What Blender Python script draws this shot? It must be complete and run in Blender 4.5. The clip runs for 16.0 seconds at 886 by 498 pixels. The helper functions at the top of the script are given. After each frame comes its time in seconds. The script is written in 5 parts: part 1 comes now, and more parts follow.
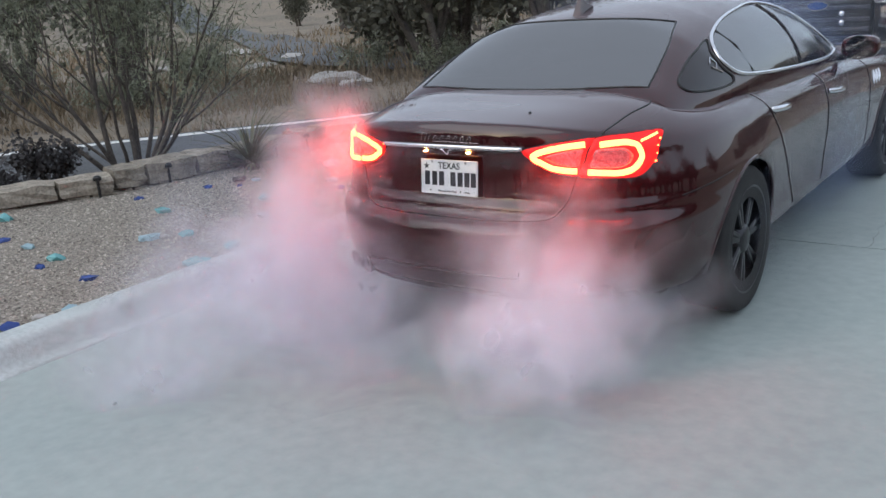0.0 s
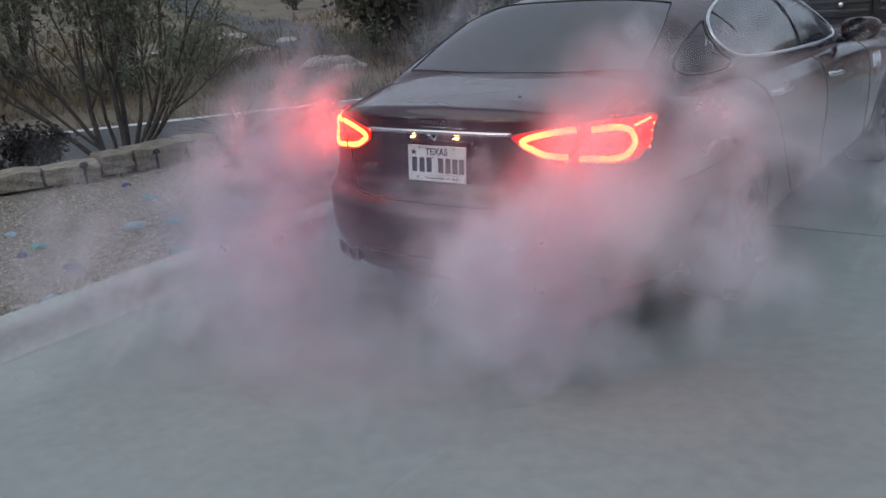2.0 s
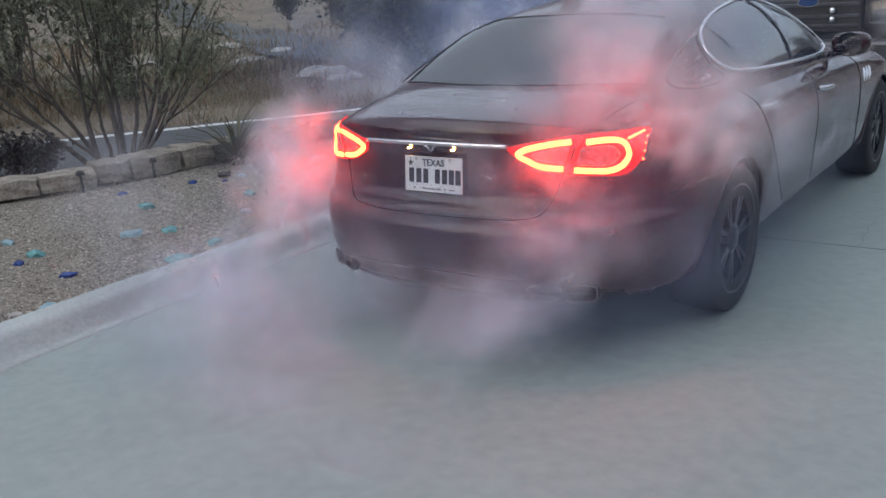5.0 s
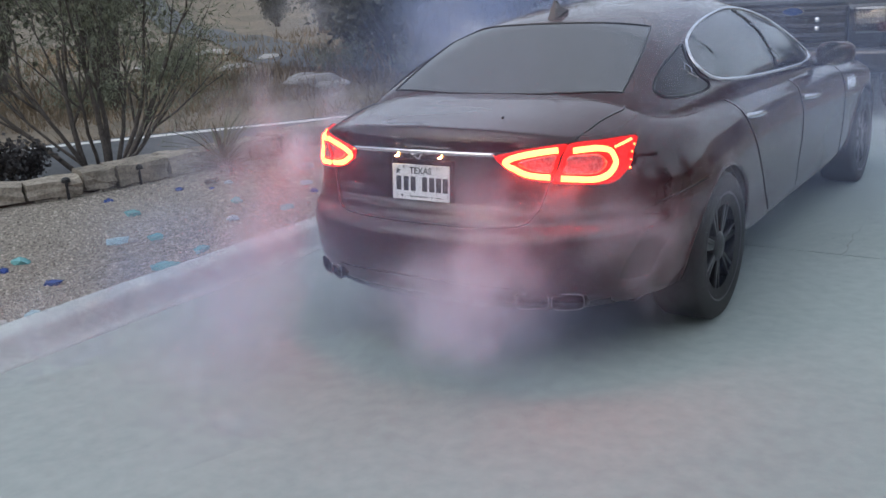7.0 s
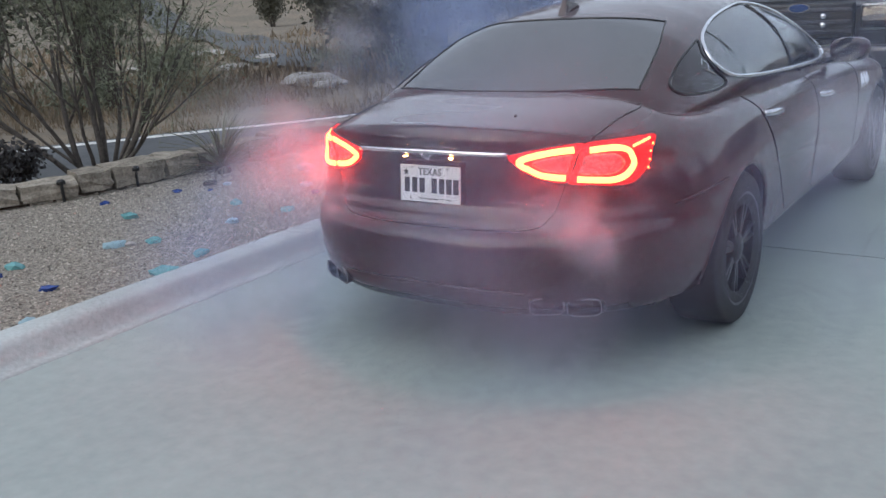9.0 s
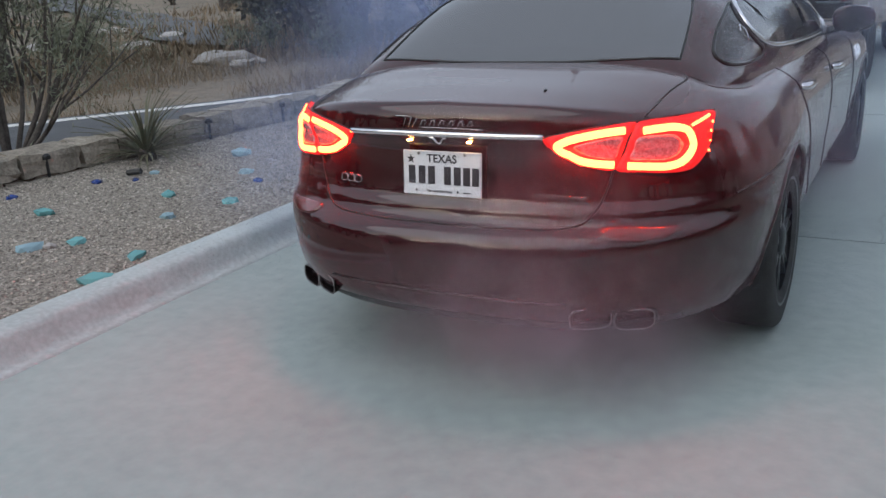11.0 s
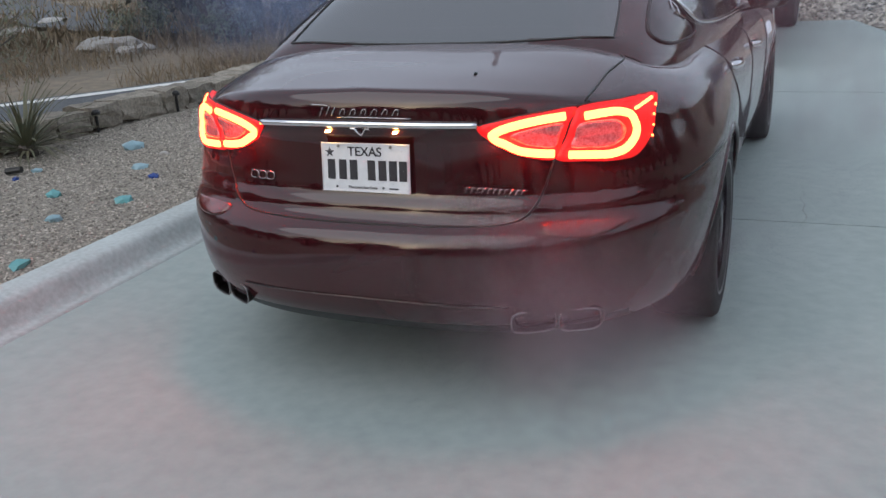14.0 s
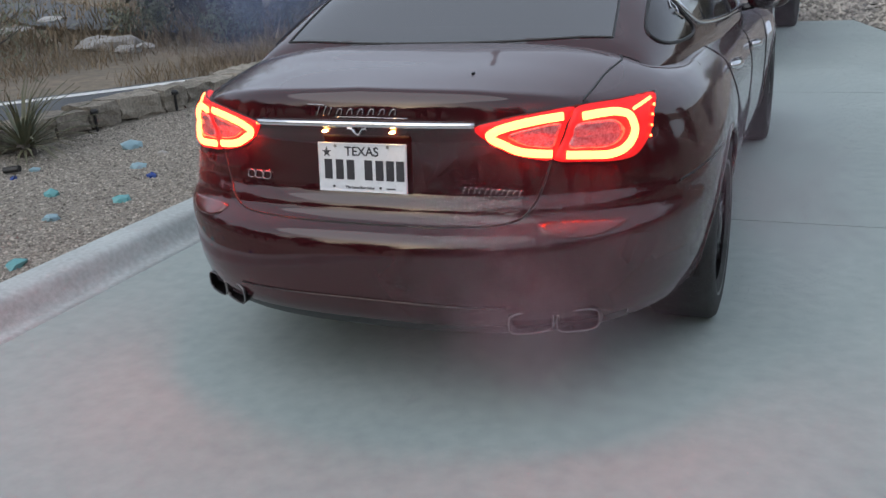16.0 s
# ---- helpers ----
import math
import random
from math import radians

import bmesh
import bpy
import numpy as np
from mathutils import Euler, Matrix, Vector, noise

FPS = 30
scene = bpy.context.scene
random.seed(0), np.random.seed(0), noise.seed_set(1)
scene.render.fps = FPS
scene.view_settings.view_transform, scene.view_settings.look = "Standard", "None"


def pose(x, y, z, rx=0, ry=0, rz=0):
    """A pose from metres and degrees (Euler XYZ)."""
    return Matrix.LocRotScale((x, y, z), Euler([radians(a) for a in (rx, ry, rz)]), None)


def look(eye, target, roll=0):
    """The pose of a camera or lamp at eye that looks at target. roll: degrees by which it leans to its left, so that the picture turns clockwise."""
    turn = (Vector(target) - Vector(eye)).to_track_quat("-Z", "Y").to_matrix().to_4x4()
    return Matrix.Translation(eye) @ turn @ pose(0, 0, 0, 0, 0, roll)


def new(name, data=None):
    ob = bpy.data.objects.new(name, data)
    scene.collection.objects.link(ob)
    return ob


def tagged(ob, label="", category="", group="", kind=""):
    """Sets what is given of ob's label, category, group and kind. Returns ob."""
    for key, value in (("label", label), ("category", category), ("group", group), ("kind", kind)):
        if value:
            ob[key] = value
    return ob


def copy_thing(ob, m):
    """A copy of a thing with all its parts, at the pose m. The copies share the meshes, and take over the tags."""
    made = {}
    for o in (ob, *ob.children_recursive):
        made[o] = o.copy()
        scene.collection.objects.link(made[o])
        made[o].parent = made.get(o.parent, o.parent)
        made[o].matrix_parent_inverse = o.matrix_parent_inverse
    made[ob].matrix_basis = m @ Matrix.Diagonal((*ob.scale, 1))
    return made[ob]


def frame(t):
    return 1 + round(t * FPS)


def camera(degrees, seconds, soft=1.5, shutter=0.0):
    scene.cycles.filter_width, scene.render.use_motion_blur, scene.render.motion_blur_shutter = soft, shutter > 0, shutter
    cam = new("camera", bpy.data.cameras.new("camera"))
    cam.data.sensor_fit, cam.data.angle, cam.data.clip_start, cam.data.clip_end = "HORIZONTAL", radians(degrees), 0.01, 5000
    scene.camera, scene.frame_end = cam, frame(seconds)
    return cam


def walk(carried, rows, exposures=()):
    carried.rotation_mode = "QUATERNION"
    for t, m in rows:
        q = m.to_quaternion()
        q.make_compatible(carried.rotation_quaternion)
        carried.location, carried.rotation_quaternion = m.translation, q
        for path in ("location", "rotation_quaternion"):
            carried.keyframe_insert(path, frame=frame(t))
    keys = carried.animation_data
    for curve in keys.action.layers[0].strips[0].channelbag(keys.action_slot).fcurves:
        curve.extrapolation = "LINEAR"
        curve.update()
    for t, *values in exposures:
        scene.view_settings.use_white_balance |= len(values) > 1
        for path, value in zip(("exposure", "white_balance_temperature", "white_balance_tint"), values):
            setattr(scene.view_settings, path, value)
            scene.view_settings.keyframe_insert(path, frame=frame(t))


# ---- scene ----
cam = camera(52.8, 16.0)
PATH = [
    (0, (2.308, -3.118, 1.597), (1.138, -1.594, 1.04), -4.5),
    (0.5, (2.28, -3.037, 1.57), (1.102, -1.523, 1.004), -4.7),
    (1, (2.251, -3.033, 1.567), (1.082, -1.521, 0.976), -4.6),
    (1.5, (2.26, -3.021, 1.582), (1.096, -1.508, 0.987), -4.6),
    (2, (2.278, -3.003, 1.577), (1.115, -1.486, 0.988), -4.6),
    (2.5, (2.288, -3.015, 1.581), (1.125, -1.498, 0.993), -4.5),
    (3, (2.288, -3.025, 1.583), (1.125, -1.508, 0.994), -4.5),
    (3.5, (2.291, -3.04, 1.589), (1.134, -1.517, 1.003), -4.3),
    (4, (2.29, -3.044, 1.59), (1.135, -1.516, 1.012), -4.2),
    (6.5, (2.295, -3.046, 1.593), (1.156, -1.501, 1.033), -4.0),
    (7, (2.293, -3.041, 1.595), (1.161, -1.489, 1.039), -3.9),
    (7.5, (2.287, -3.028, 1.594), (1.154, -1.477, 1.039), -4.1),
    (8, (2.29, -3.036, 1.592), (1.16, -1.481, 1.04), -4.0),
    (8.5, (2.27, -3.016, 1.586), (1.14, -1.461, 1.034), -3.9),
    (8.7, (2.235, -2.998, 1.583), (1.106, -1.444, 1.028), -4.0),
    (11, (1.48, -2.637, 1.491), (0.534, -0.984, 0.882), -3.6),
    (11.5, (1.352, -2.597, 1.485), (0.521, -0.904, 0.82), -3.3),
    (12, (1.303, -2.497, 1.48), (0.546, -0.773, 0.803), -3.3),
    (12.5, (1.297, -2.467, 1.467), (0.549, -0.732, 0.81), -3.7),
    (13, (1.282, -2.458, 1.462), (0.536, -0.723, 0.804), -3.7),
    (13.5, (1.283, -2.447, 1.465), (0.537, -0.712, 0.807), -3.7),
    (14, (1.28, -2.428, 1.462), (0.533, -0.693, 0.806), -3.7),
    (14.5, (1.286, -2.422, 1.465), (0.538, -0.688, 0.808), -3.7),
    (15, (1.279, -2.42, 1.464), (0.533, -0.685, 0.807), -3.6),
    (15.5, (1.286, -2.421, 1.458), (0.541, -0.685, 0.802), -3.6),
    (16, (1.283, -2.413, 1.46), (0.536, -0.678, 0.803), -3.6),
]
walk(cam, [(t, look(eye, target, roll)) for t, eye, target, roll in PATH],
     [(t, stops, 6050, 9) for t, stops in ((0, 1.05), (0.6, 0.92), (1.0, 0.55), (1.5, 0.38), (2.5, 0.3), (3.5, 0.4), (4.0, 0.5), (6.5, 0.85), (8.5, 0.98), (11, 0.85), (12.5, 0.88), (16, 0.9))])


from mathutils.bvhtree import BVHTree

# ---- world, sun and exposure ----
world = bpy.data.worlds.new("dusk_sky")
scene.world = world
world.use_nodes = True
wn = world.node_tree.nodes
sky = wn.new("ShaderNodeTexSky")
sky.sky_type, sky.sun_disc = "NISHITA", False
sky.sun_elevation, sky.sun_rotation = radians(14), radians(200)
sky.air_density, sky.dust_density, sky.ozone_density = 1.0, 2.5, 1.0
veil = wn.new("ShaderNodeMix")
veil.data_type = "RGBA"
veil.inputs["Factor"].default_value, veil.inputs["B"].default_value = 0.7, (4.6, 4.8, 5.2, 1)
world.node_tree.links.new(sky.outputs[0], veil.inputs["A"])
world.node_tree.links.new(veil.outputs["Result"], wn["Background"].inputs[0])
wn["Background"].inputs[1].default_value = 0.10
sun_data = bpy.data.lights.new("sun", "SUN")
sun_data.energy, sun_data.angle, sun_data.color = 0.5, radians(60), (1.0, 0.96, 0.92)
sun = new("sun", sun_data)
sun.matrix_world = look((-3.5, -9.0, 12.0), (0, 0, 0))
scene.cycles.transparent_max_bounces = 120


# ---- materials ----
def material(name, color, rough=0.6, metal=0.0, color2=None, scale=8.0, bump=0.0, bump_scale=None, fine=60.0, coat=0.0, spread=0.5, random_tone=0.0, islands=0.0):
    """A surface with grain at two scales, a relief and, for repeats, a tone by object."""
    m = bpy.data.materials.new(name)
    m.use_nodes = True
    t, b = m.node_tree, m.node_tree.nodes["Principled BSDF"]
    n, link = t.nodes.new, t.links.new
    b.inputs["Roughness"].default_value, b.inputs["Metallic"].default_value = rough, metal
    b.inputs["Coat Weight"].default_value, b.inputs["Coat Roughness"].default_value = coat, 0.03
    co = n("ShaderNodeTexCoord")
    big, small = n("ShaderNodeTexNoise"), n("ShaderNodeTexNoise")
    for x, s, d in ((big, scale, 4), (small, fine, 3)):
        x.inputs["Scale"].default_value, x.inputs["Detail"].default_value = s, d
        link(co.outputs["Object"], x.inputs["Vector"])
    add = n("ShaderNodeMath")
    add.operation = "ADD"
    link(big.outputs[0], add.inputs[0])
    link(small.outputs[0], add.inputs[1])
    ramp = n("ShaderNodeMapRange")
    ramp.inputs["From Min"].default_value, ramp.inputs["From Max"].default_value = 1 - spread * 0.5, 1 + spread * 0.5
    link(add.outputs[0], ramp.inputs["Value"])
    mix = n("ShaderNodeMix")
    mix.data_type = "RGBA"
    c2 = color2 or tuple(c * 0.8 for c in color)
    mix.inputs["A"].default_value, mix.inputs["B"].default_value = (*color, 1), (*c2, 1)
    link(ramp.outputs[0], mix.inputs["Factor"])
    out = mix.outputs["Result"]
    if random_tone:
        info, hsv, rng = n("ShaderNodeObjectInfo"), n("ShaderNodeHueSaturation"), n("ShaderNodeMapRange")
        rng.inputs["To Min"].default_value, rng.inputs["To Max"].default_value = 1 - random_tone, 1 + random_tone
        link(info.outputs["Random"], rng.inputs["Value"])
        link(rng.outputs[0], hsv.inputs["Value"])
        link(out, hsv.inputs["Color"])
        out = hsv.outputs[0]
    if islands:
        geo, hsv, rng = n("ShaderNodeNewGeometry"), n("ShaderNodeHueSaturation"), n("ShaderNodeMapRange")
        rng.inputs["To Min"].default_value, rng.inputs["To Max"].default_value = 1 - islands, 1 + islands
        link(geo.outputs["Random Per Island"], rng.inputs["Value"])
        link(rng.outputs[0], hsv.inputs["Value"])
        link(out, hsv.inputs["Color"])
        out = hsv.outputs[0]
    link(out, b.inputs["Base Color"])
    if bump:
        bp = n("ShaderNodeBump")
        bp.inputs["Strength"].default_value, bp.inputs["Distance"].default_value = min(1.0, bump), 0.01
        src = small
        if bump_scale:
            src = n("ShaderNodeTexNoise")
            src.inputs["Scale"].default_value, src.inputs["Detail"].default_value = bump_scale, 5
            link(co.outputs["Object"], src.inputs["Vector"])
        link(src.outputs[0], bp.inputs["Height"])
        link(bp.outputs[0], b.inputs["Normal"])
    return m


def glow(name, color, strength):
    m = bpy.data.materials.new(name)
    m.use_nodes = True
    b = m.node_tree.nodes["Principled BSDF"]
    b.inputs["Base Color"].default_value = (*color, 1)
    b.inputs["Emission Color"].default_value, b.inputs["Emission Strength"].default_value = (*color, 1), strength
    return m


def clear(name, color, rough=0.02, weight=1.0, ior=1.45):
    m = bpy.data.materials.new(name)
    m.use_nodes = True
    b = m.node_tree.nodes["Principled BSDF"]
    b.inputs["Base Color"].default_value, b.inputs["Roughness"].default_value = (*color, 1), rough
    b.inputs["Transmission Weight"].default_value, b.inputs["IOR"].default_value = weight, ior
    return m


def smoke_material(name, color, density, thin=0.04):
    """Soft-edged wisps: opaque in the middle of each shred, clear at its rim, torn by noise."""
    m = bpy.data.materials.new(name)
    m.use_nodes = True
    t = m.node_tree
    n, link = t.nodes.new, t.links.new
    t.nodes.remove(t.nodes["Principled BSDF"])
    uv, co = n("ShaderNodeUVMap"), n("ShaderNodeTexCoord")
    uv.uv_map = "UVMap"
    dist = n("ShaderNodeVectorMath")
    dist.operation = "LENGTH"
    link(uv.outputs[0], dist.inputs[0])
    fall = n("ShaderNodeMapRange")
    fall.interpolation_type = "SMOOTHERSTEP"
    for k, v in (("From Min", 1.0), ("From Max", 0.0), ("To Min", 0.0), ("To Max", density)):
        fall.inputs[k].default_value = v
    link(dist.outputs["Value"], fall.inputs["Value"])
    wisp = n("ShaderNodeTexNoise")
    wisp.inputs["Scale"].default_value, wisp.inputs["Detail"].default_value, wisp.inputs["Distortion"].default_value = 1.7, 3.5, 0.5
    link(co.outputs["Object"], wisp.inputs["Vector"])
    info, apart = n("ShaderNodeObjectInfo"), n("ShaderNodeMath")
    wisp.noise_dimensions, apart.operation = "4D", "MULTIPLY"
    apart.inputs[1].default_value = 20.0
    link(info.outputs["Random"], apart.inputs[0])
    link(apart.outputs[0], wisp.inputs["W"])
    torn = n("ShaderNodeMapRange")
    torn.interpolation_type = "SMOOTHSTEP"
    for k, v in (("From Min", 0.34), ("From Max", 0.70), ("To Min", thin), ("To Max", 1.0)):
        torn.inputs[k].default_value = v
    link(wisp.outputs[0], torn.inputs["Value"])
    mul = n("ShaderNodeMath")
    mul.operation = "MULTIPLY"
    link(fall.outputs[0], mul.inputs[0])
    link(torn.outputs[0], mul.inputs[1])
    dif, tra, both, hole, mix = n("ShaderNodeBsdfDiffuse"), n("ShaderNodeBsdfTranslucent"), n("ShaderNodeMixShader"), n("ShaderNodeBsdfTransparent"), n("ShaderNodeMixShader")
    dif.inputs[0].default_value = tra.inputs[0].default_value = (*color, 1)
    link(dif.outputs[0], both.inputs[1])
    link(tra.outputs[0], both.inputs[2])
    link(mul.outputs[0], mix.inputs[0])
    link(hole.outputs[0], mix.inputs[1])
    link(both.outputs[0], mix.inputs[2])
    link(mix.outputs[0], t.nodes["Material Output"].inputs["Surface"])
    return m


CONCRETE = material("concrete", (0.365, 0.415, 0.395), 0.75, color2=(0.285, 0.33, 0.315), scale=0.9, fine=14, bump=0.12, bump_scale=180, spread=0.7)
KERB = material("kerb_concrete", (0.50, 0.545, 0.535), 0.8, color2=(0.38, 0.41, 0.40), scale=2.5, fine=40, bump=0.25, bump_scale=120)
GRAVEL = material("gravel", (0.40, 0.36, 0.30), 0.9, color2=(0.12, 0.105, 0.085), scale=45, fine=120, spread=0.45, bump=1.0, bump_scale=95)
PEBBLE = material("pebble", (0.40, 0.36, 0.31), 0.85, color2=(0.26, 0.235, 0.20), scale=30, fine=90, islands=0.65)
STONE = material("limestone", (0.36, 0.32, 0.26), 0.9, color2=(0.17, 0.15, 0.12), scale=9, fine=45, bump=0.8, bump_scale=28, random_tone=0.22)
MORTAR = material("mortar_soil", (0.15, 0.13, 0.105), 0.95, color2=(0.09, 0.08, 0.06), scale=14, fine=60, bump=0.8)
ASPHALT = material("asphalt", (0.115, 0.12, 0.125), 0.85, color2=(0.085, 0.09, 0.095), scale=3, fine=120, bump=0.3, bump_scale=220)
LINE = material("road_paint", (0.80, 0.80, 0.77), 0.7, color2=(0.58, 0.58, 0.55), scale=12, fine=60)
EARTH = material("dry_earth", (0.26, 0.21, 0.155), 0.95, color2=(0.13, 0.115, 0.088), scale=0.45, fine=6, bump=0.8, bump_scale=20, spread=0.6)
STRAW = material("dry_grass", (0.285, 0.22, 0.145), 0.9, color2=(0.16, 0.122, 0.082), scale=0.8, fine=25, islands=0.4)
BARK = material("bark", (0.13, 0.112, 0.095), 0.9, color2=(0.065, 0.056, 0.05), scale=20, fine=80, bump=0.5)
LEAF = material("grey_green_leaf", (0.23, 0.245, 0.165), 0.7, color2=(0.15, 0.165, 0.115), scale=2.5, fine=20)
SHRUB_LEAF = material("purple_grey_leaf", (0.07, 0.065, 0.065), 0.6, color2=(0.035, 0.033, 0.035), scale=6, fine=30)
OAK_LEAF = material("oak_leaf", (0.14, 0.135, 0.10), 0.8, color2=(0.075, 0.075, 0.058), scale=1.2, fine=9)
YUCCA_LEAF = material("yucca_blade", (0.10, 0.12, 0.075), 0.55, color2=(0.17, 0.15, 0.09), scale=6, fine=30)
PAINT = material("maroon_paint", (0.034, 0.002, 0.0042), 0.6, 0.0, color2=(0.027, 0.0018, 0.0038), scale=40, fine=300, coat=1.0)
PAINT.node_tree.nodes["Principled BSDF"].inputs["Specular IOR Level"].default_value = 0.05
PAINT.node_tree.nodes["Principled BSDF"].inputs["Coat IOR"].default_value = 1.65
PAINT.node_tree.nodes["Principled BSDF"].inputs["Coat Roughness"].default_value = 0.05
PAINT.node_tree.nodes["Principled BSDF"].inputs["Sheen Weight"].default_value = 0.12
PAINT.node_tree.nodes["Principled BSDF"].inputs["Sheen Roughness"].default_value = 0.30
PAINT.node_tree.nodes["Principled BSDF"].inputs["Sheen Tint"].default_value = (0.86, 0.82, 0.92, 1)
# level panels lightened in the base colour, for the sky they reflect
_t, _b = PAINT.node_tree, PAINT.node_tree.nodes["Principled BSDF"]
_geo, _sep, _sky_lift, _mix = (_t.nodes.new(k) for k in ("ShaderNodeNewGeometry", "ShaderNodeSeparateXYZ", "ShaderNodeMapRange", "ShaderNodeMix"))
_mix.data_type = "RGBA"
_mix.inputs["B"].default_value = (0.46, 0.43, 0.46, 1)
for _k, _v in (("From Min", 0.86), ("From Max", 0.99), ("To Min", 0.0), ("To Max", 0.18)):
    _sky_lift.inputs[_k].default_value = _v
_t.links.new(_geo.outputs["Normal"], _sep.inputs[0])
_t.links.new(_sep.outputs["Z"], _sky_lift.inputs["Value"])
_t.links.new(_sky_lift.outputs[0], _mix.inputs["Factor"])
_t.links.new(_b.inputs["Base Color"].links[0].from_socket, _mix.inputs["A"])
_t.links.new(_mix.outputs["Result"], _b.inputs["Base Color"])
DARK_GLASS = clear("tinted_glass", (0.03, 0.03, 0.034), 0.04, 0.5, 2.7)
BLACK = material("black_plastic", (0.012, 0.012, 0.013), 0.45, color2=(0.02, 0.02, 0.02), scale=30, fine=200)
TRIM_BLACK = material("gloss_black", (0.01, 0.006, 0.007), 0.08, color2=(0.014, 0.009, 0.01))
TIP = material("dark_steel", (0.10, 0.09, 0.09), 0.3, 1.0, color2=(0.06, 0.055, 0.055))
CHROME = material("chrome", (0.78, 0.78, 0.8), 0.08, 1.0, color2=(0.7, 0.7, 0.72))
DULL_METAL = material("dull_steel", (0.35, 0.34, 0.34), 0.35, 1.0, color2=(0.22, 0.21, 0.21))
RIM = material("dark_alloy", (0.07, 0.07, 0.075), 0.3, 0.9, color2=(0.05, 0.05, 0.055))
RUBBER = material("tyre_rubber", (0.018, 0.018, 0.019), 0.8, color2=(0.03, 0.03, 0.03), scale=20, fine=120, bump=0.2)
PLATE_WHITE = material("plate_white", (0.72, 0.72, 0.74), 0.35, color2=(0.66, 0.66, 0.68), scale=20)
INK = material("dark_ink", (0.03, 0.028, 0.035), 0.5)
DARK_BAR = material("dark_chrome", (0.10, 0.10, 0.11), 0.3, 0.8)
BADGE = material("badge_silver", (0.5, 0.48, 0.5), 0.25, 1.0)
REFLECTOR = material("red_reflector", (0.08, 0.004, 0.005), 0.2, coat=1.0)
LED = glow("red_led", (1.0, 0.027, 0.0045), 37.0)
LED_SOFT = glow("red_lamp_glow", (0.30, 0.004, 0.004), 1.5)
AMBER = glow("plate_light", (1.0, 0.5, 0.12), 45.0)
LAMP_WHITE = glow("headlight_white", (1.0, 0.95, 0.85), 4.0)
LAMP_BED = material("lamp_chamber", (0.60, 0.26, 0.28), 0.2, 0.3, color2=(0.38, 0.10, 0.11), scale=60, fine=150)
TRUCK_PAINT = material("dark_grey_paint", (0.02, 0.022, 0.026), 0.3, 0.3, coat=1.0)
BLUE_OVAL = material("blue_enamel", (0.02, 0.05, 0.16), 0.25)
AQUA = clear("aqua_glass", (0.22, 0.55, 0.56), 0.25, 0.35)
COBALT = clear("cobalt_glass", (0.05, 0.10, 0.38), 0.25, 0.4)
PALE_GLASS = clear("pale_blue_glass", (0.38, 0.58, 0.66), 0.3, 0.4)
PALE_ROCK = material("pale_rock", (0.5, 0.48, 0.45), 0.9, color2=(0.3, 0.28, 0.26), scale=3, fine=20, bump=0.6)
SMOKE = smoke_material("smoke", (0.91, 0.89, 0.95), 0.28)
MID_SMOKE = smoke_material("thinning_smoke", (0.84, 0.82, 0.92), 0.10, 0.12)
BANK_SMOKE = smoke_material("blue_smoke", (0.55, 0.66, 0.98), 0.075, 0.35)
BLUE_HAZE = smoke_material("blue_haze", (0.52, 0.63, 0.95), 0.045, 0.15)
# thin haze; its rose tint stands for the tail lamps' red light
HAZE = smoke_material("lamp_tinted_haze", (0.60, 0.48, 0.56), 0.036, 0.15)


# ---- building helpers ----
def mesh_of(name, verts, faces, smooth=False):
    me = bpy.data.meshes.new(name)
    me.from_pydata([tuple(v) for v in verts], [], faces)
    me.update()
    if smooth:
        me.polygons.foreach_set("use_smooth", [True] * len(me.polygons))
    return me


def part(name, shape, mat, parent=None, label="", smooth=False):
    """Links a bmesh or a (verts, faces) pair as one mesh under a thing, or as a thing."""
    if isinstance(shape, tuple):
        me = mesh_of(name, shape[0], shape[1], smooth)
    else:
        me = bpy.data.meshes.new(name)
        shape.to_mesh(me)
        shape.free()
        if smooth:
            me.polygons.foreach_set("use_smooth", [True] * len(me.polygons))
    me.materials.append(mat)
    ob = new(name, me)
    if parent:
        ob.parent = parent
    return tagged(ob, label) if label else ob


def box(lo, hi, bevel=0.0, segments=2):
    bm = bmesh.new()
    bmesh.ops.create_cube(bm, size=1)
    for v in bm.verts:
        v.co = Vector([lo[i] + (hi[i] - lo[i]) * (v.co[i] + 0.5) for i in range(3)])
    if bevel:
        bmesh.ops.bevel(bm, geom=bm.edges[:], offset=bevel, segments=segments, affect="EDGES", profile=0.5)
    return bm


def tube(points, radius, sides=8, closed=False, flat=1.0, up=None):
    """A tube along points; radius a number or one per point. flat squeezes it across 'up'."""
    pts = [Vector(p) for p in points]
    rad = radius if isinstance(radius, (list, tuple)) else [radius] * len(pts)
    verts, faces, k = [], [], len(pts)
    side = None
    for i, p in enumerate(pts):
        a, b = pts[(i - 1) % k if closed else max(i - 1, 0)], pts[(i + 1) % k if closed else min(i + 1, k - 1)]
        d = (b - a).normalized()
        if up is not None:
            side = d.cross(Vector(up)).normalized()
        elif side is None:
            side = d.orthogonal().normalized()
        else:
            side = (side - d * side.dot(d)).normalized()
        o = side.cross(d)
        for j in range(sides):
            w = 2 * math.pi * j / sides
            verts.append(p + (side * math.cos(w) + o * math.sin(w) * flat) * rad[i])
    for i in range(k if closed else k - 1):
        for j in range(sides):
            q = (i + 1) % k
            faces.append((i * sides + j, i * sides + (j + 1) % sides, q * sides + (j + 1) % sides, q * sides + j))
    if not closed:
        faces.append(tuple(range(sides))[::-1])
        faces.append(tuple((k - 1) * sides + j for j in range(sides)))
    return verts, faces


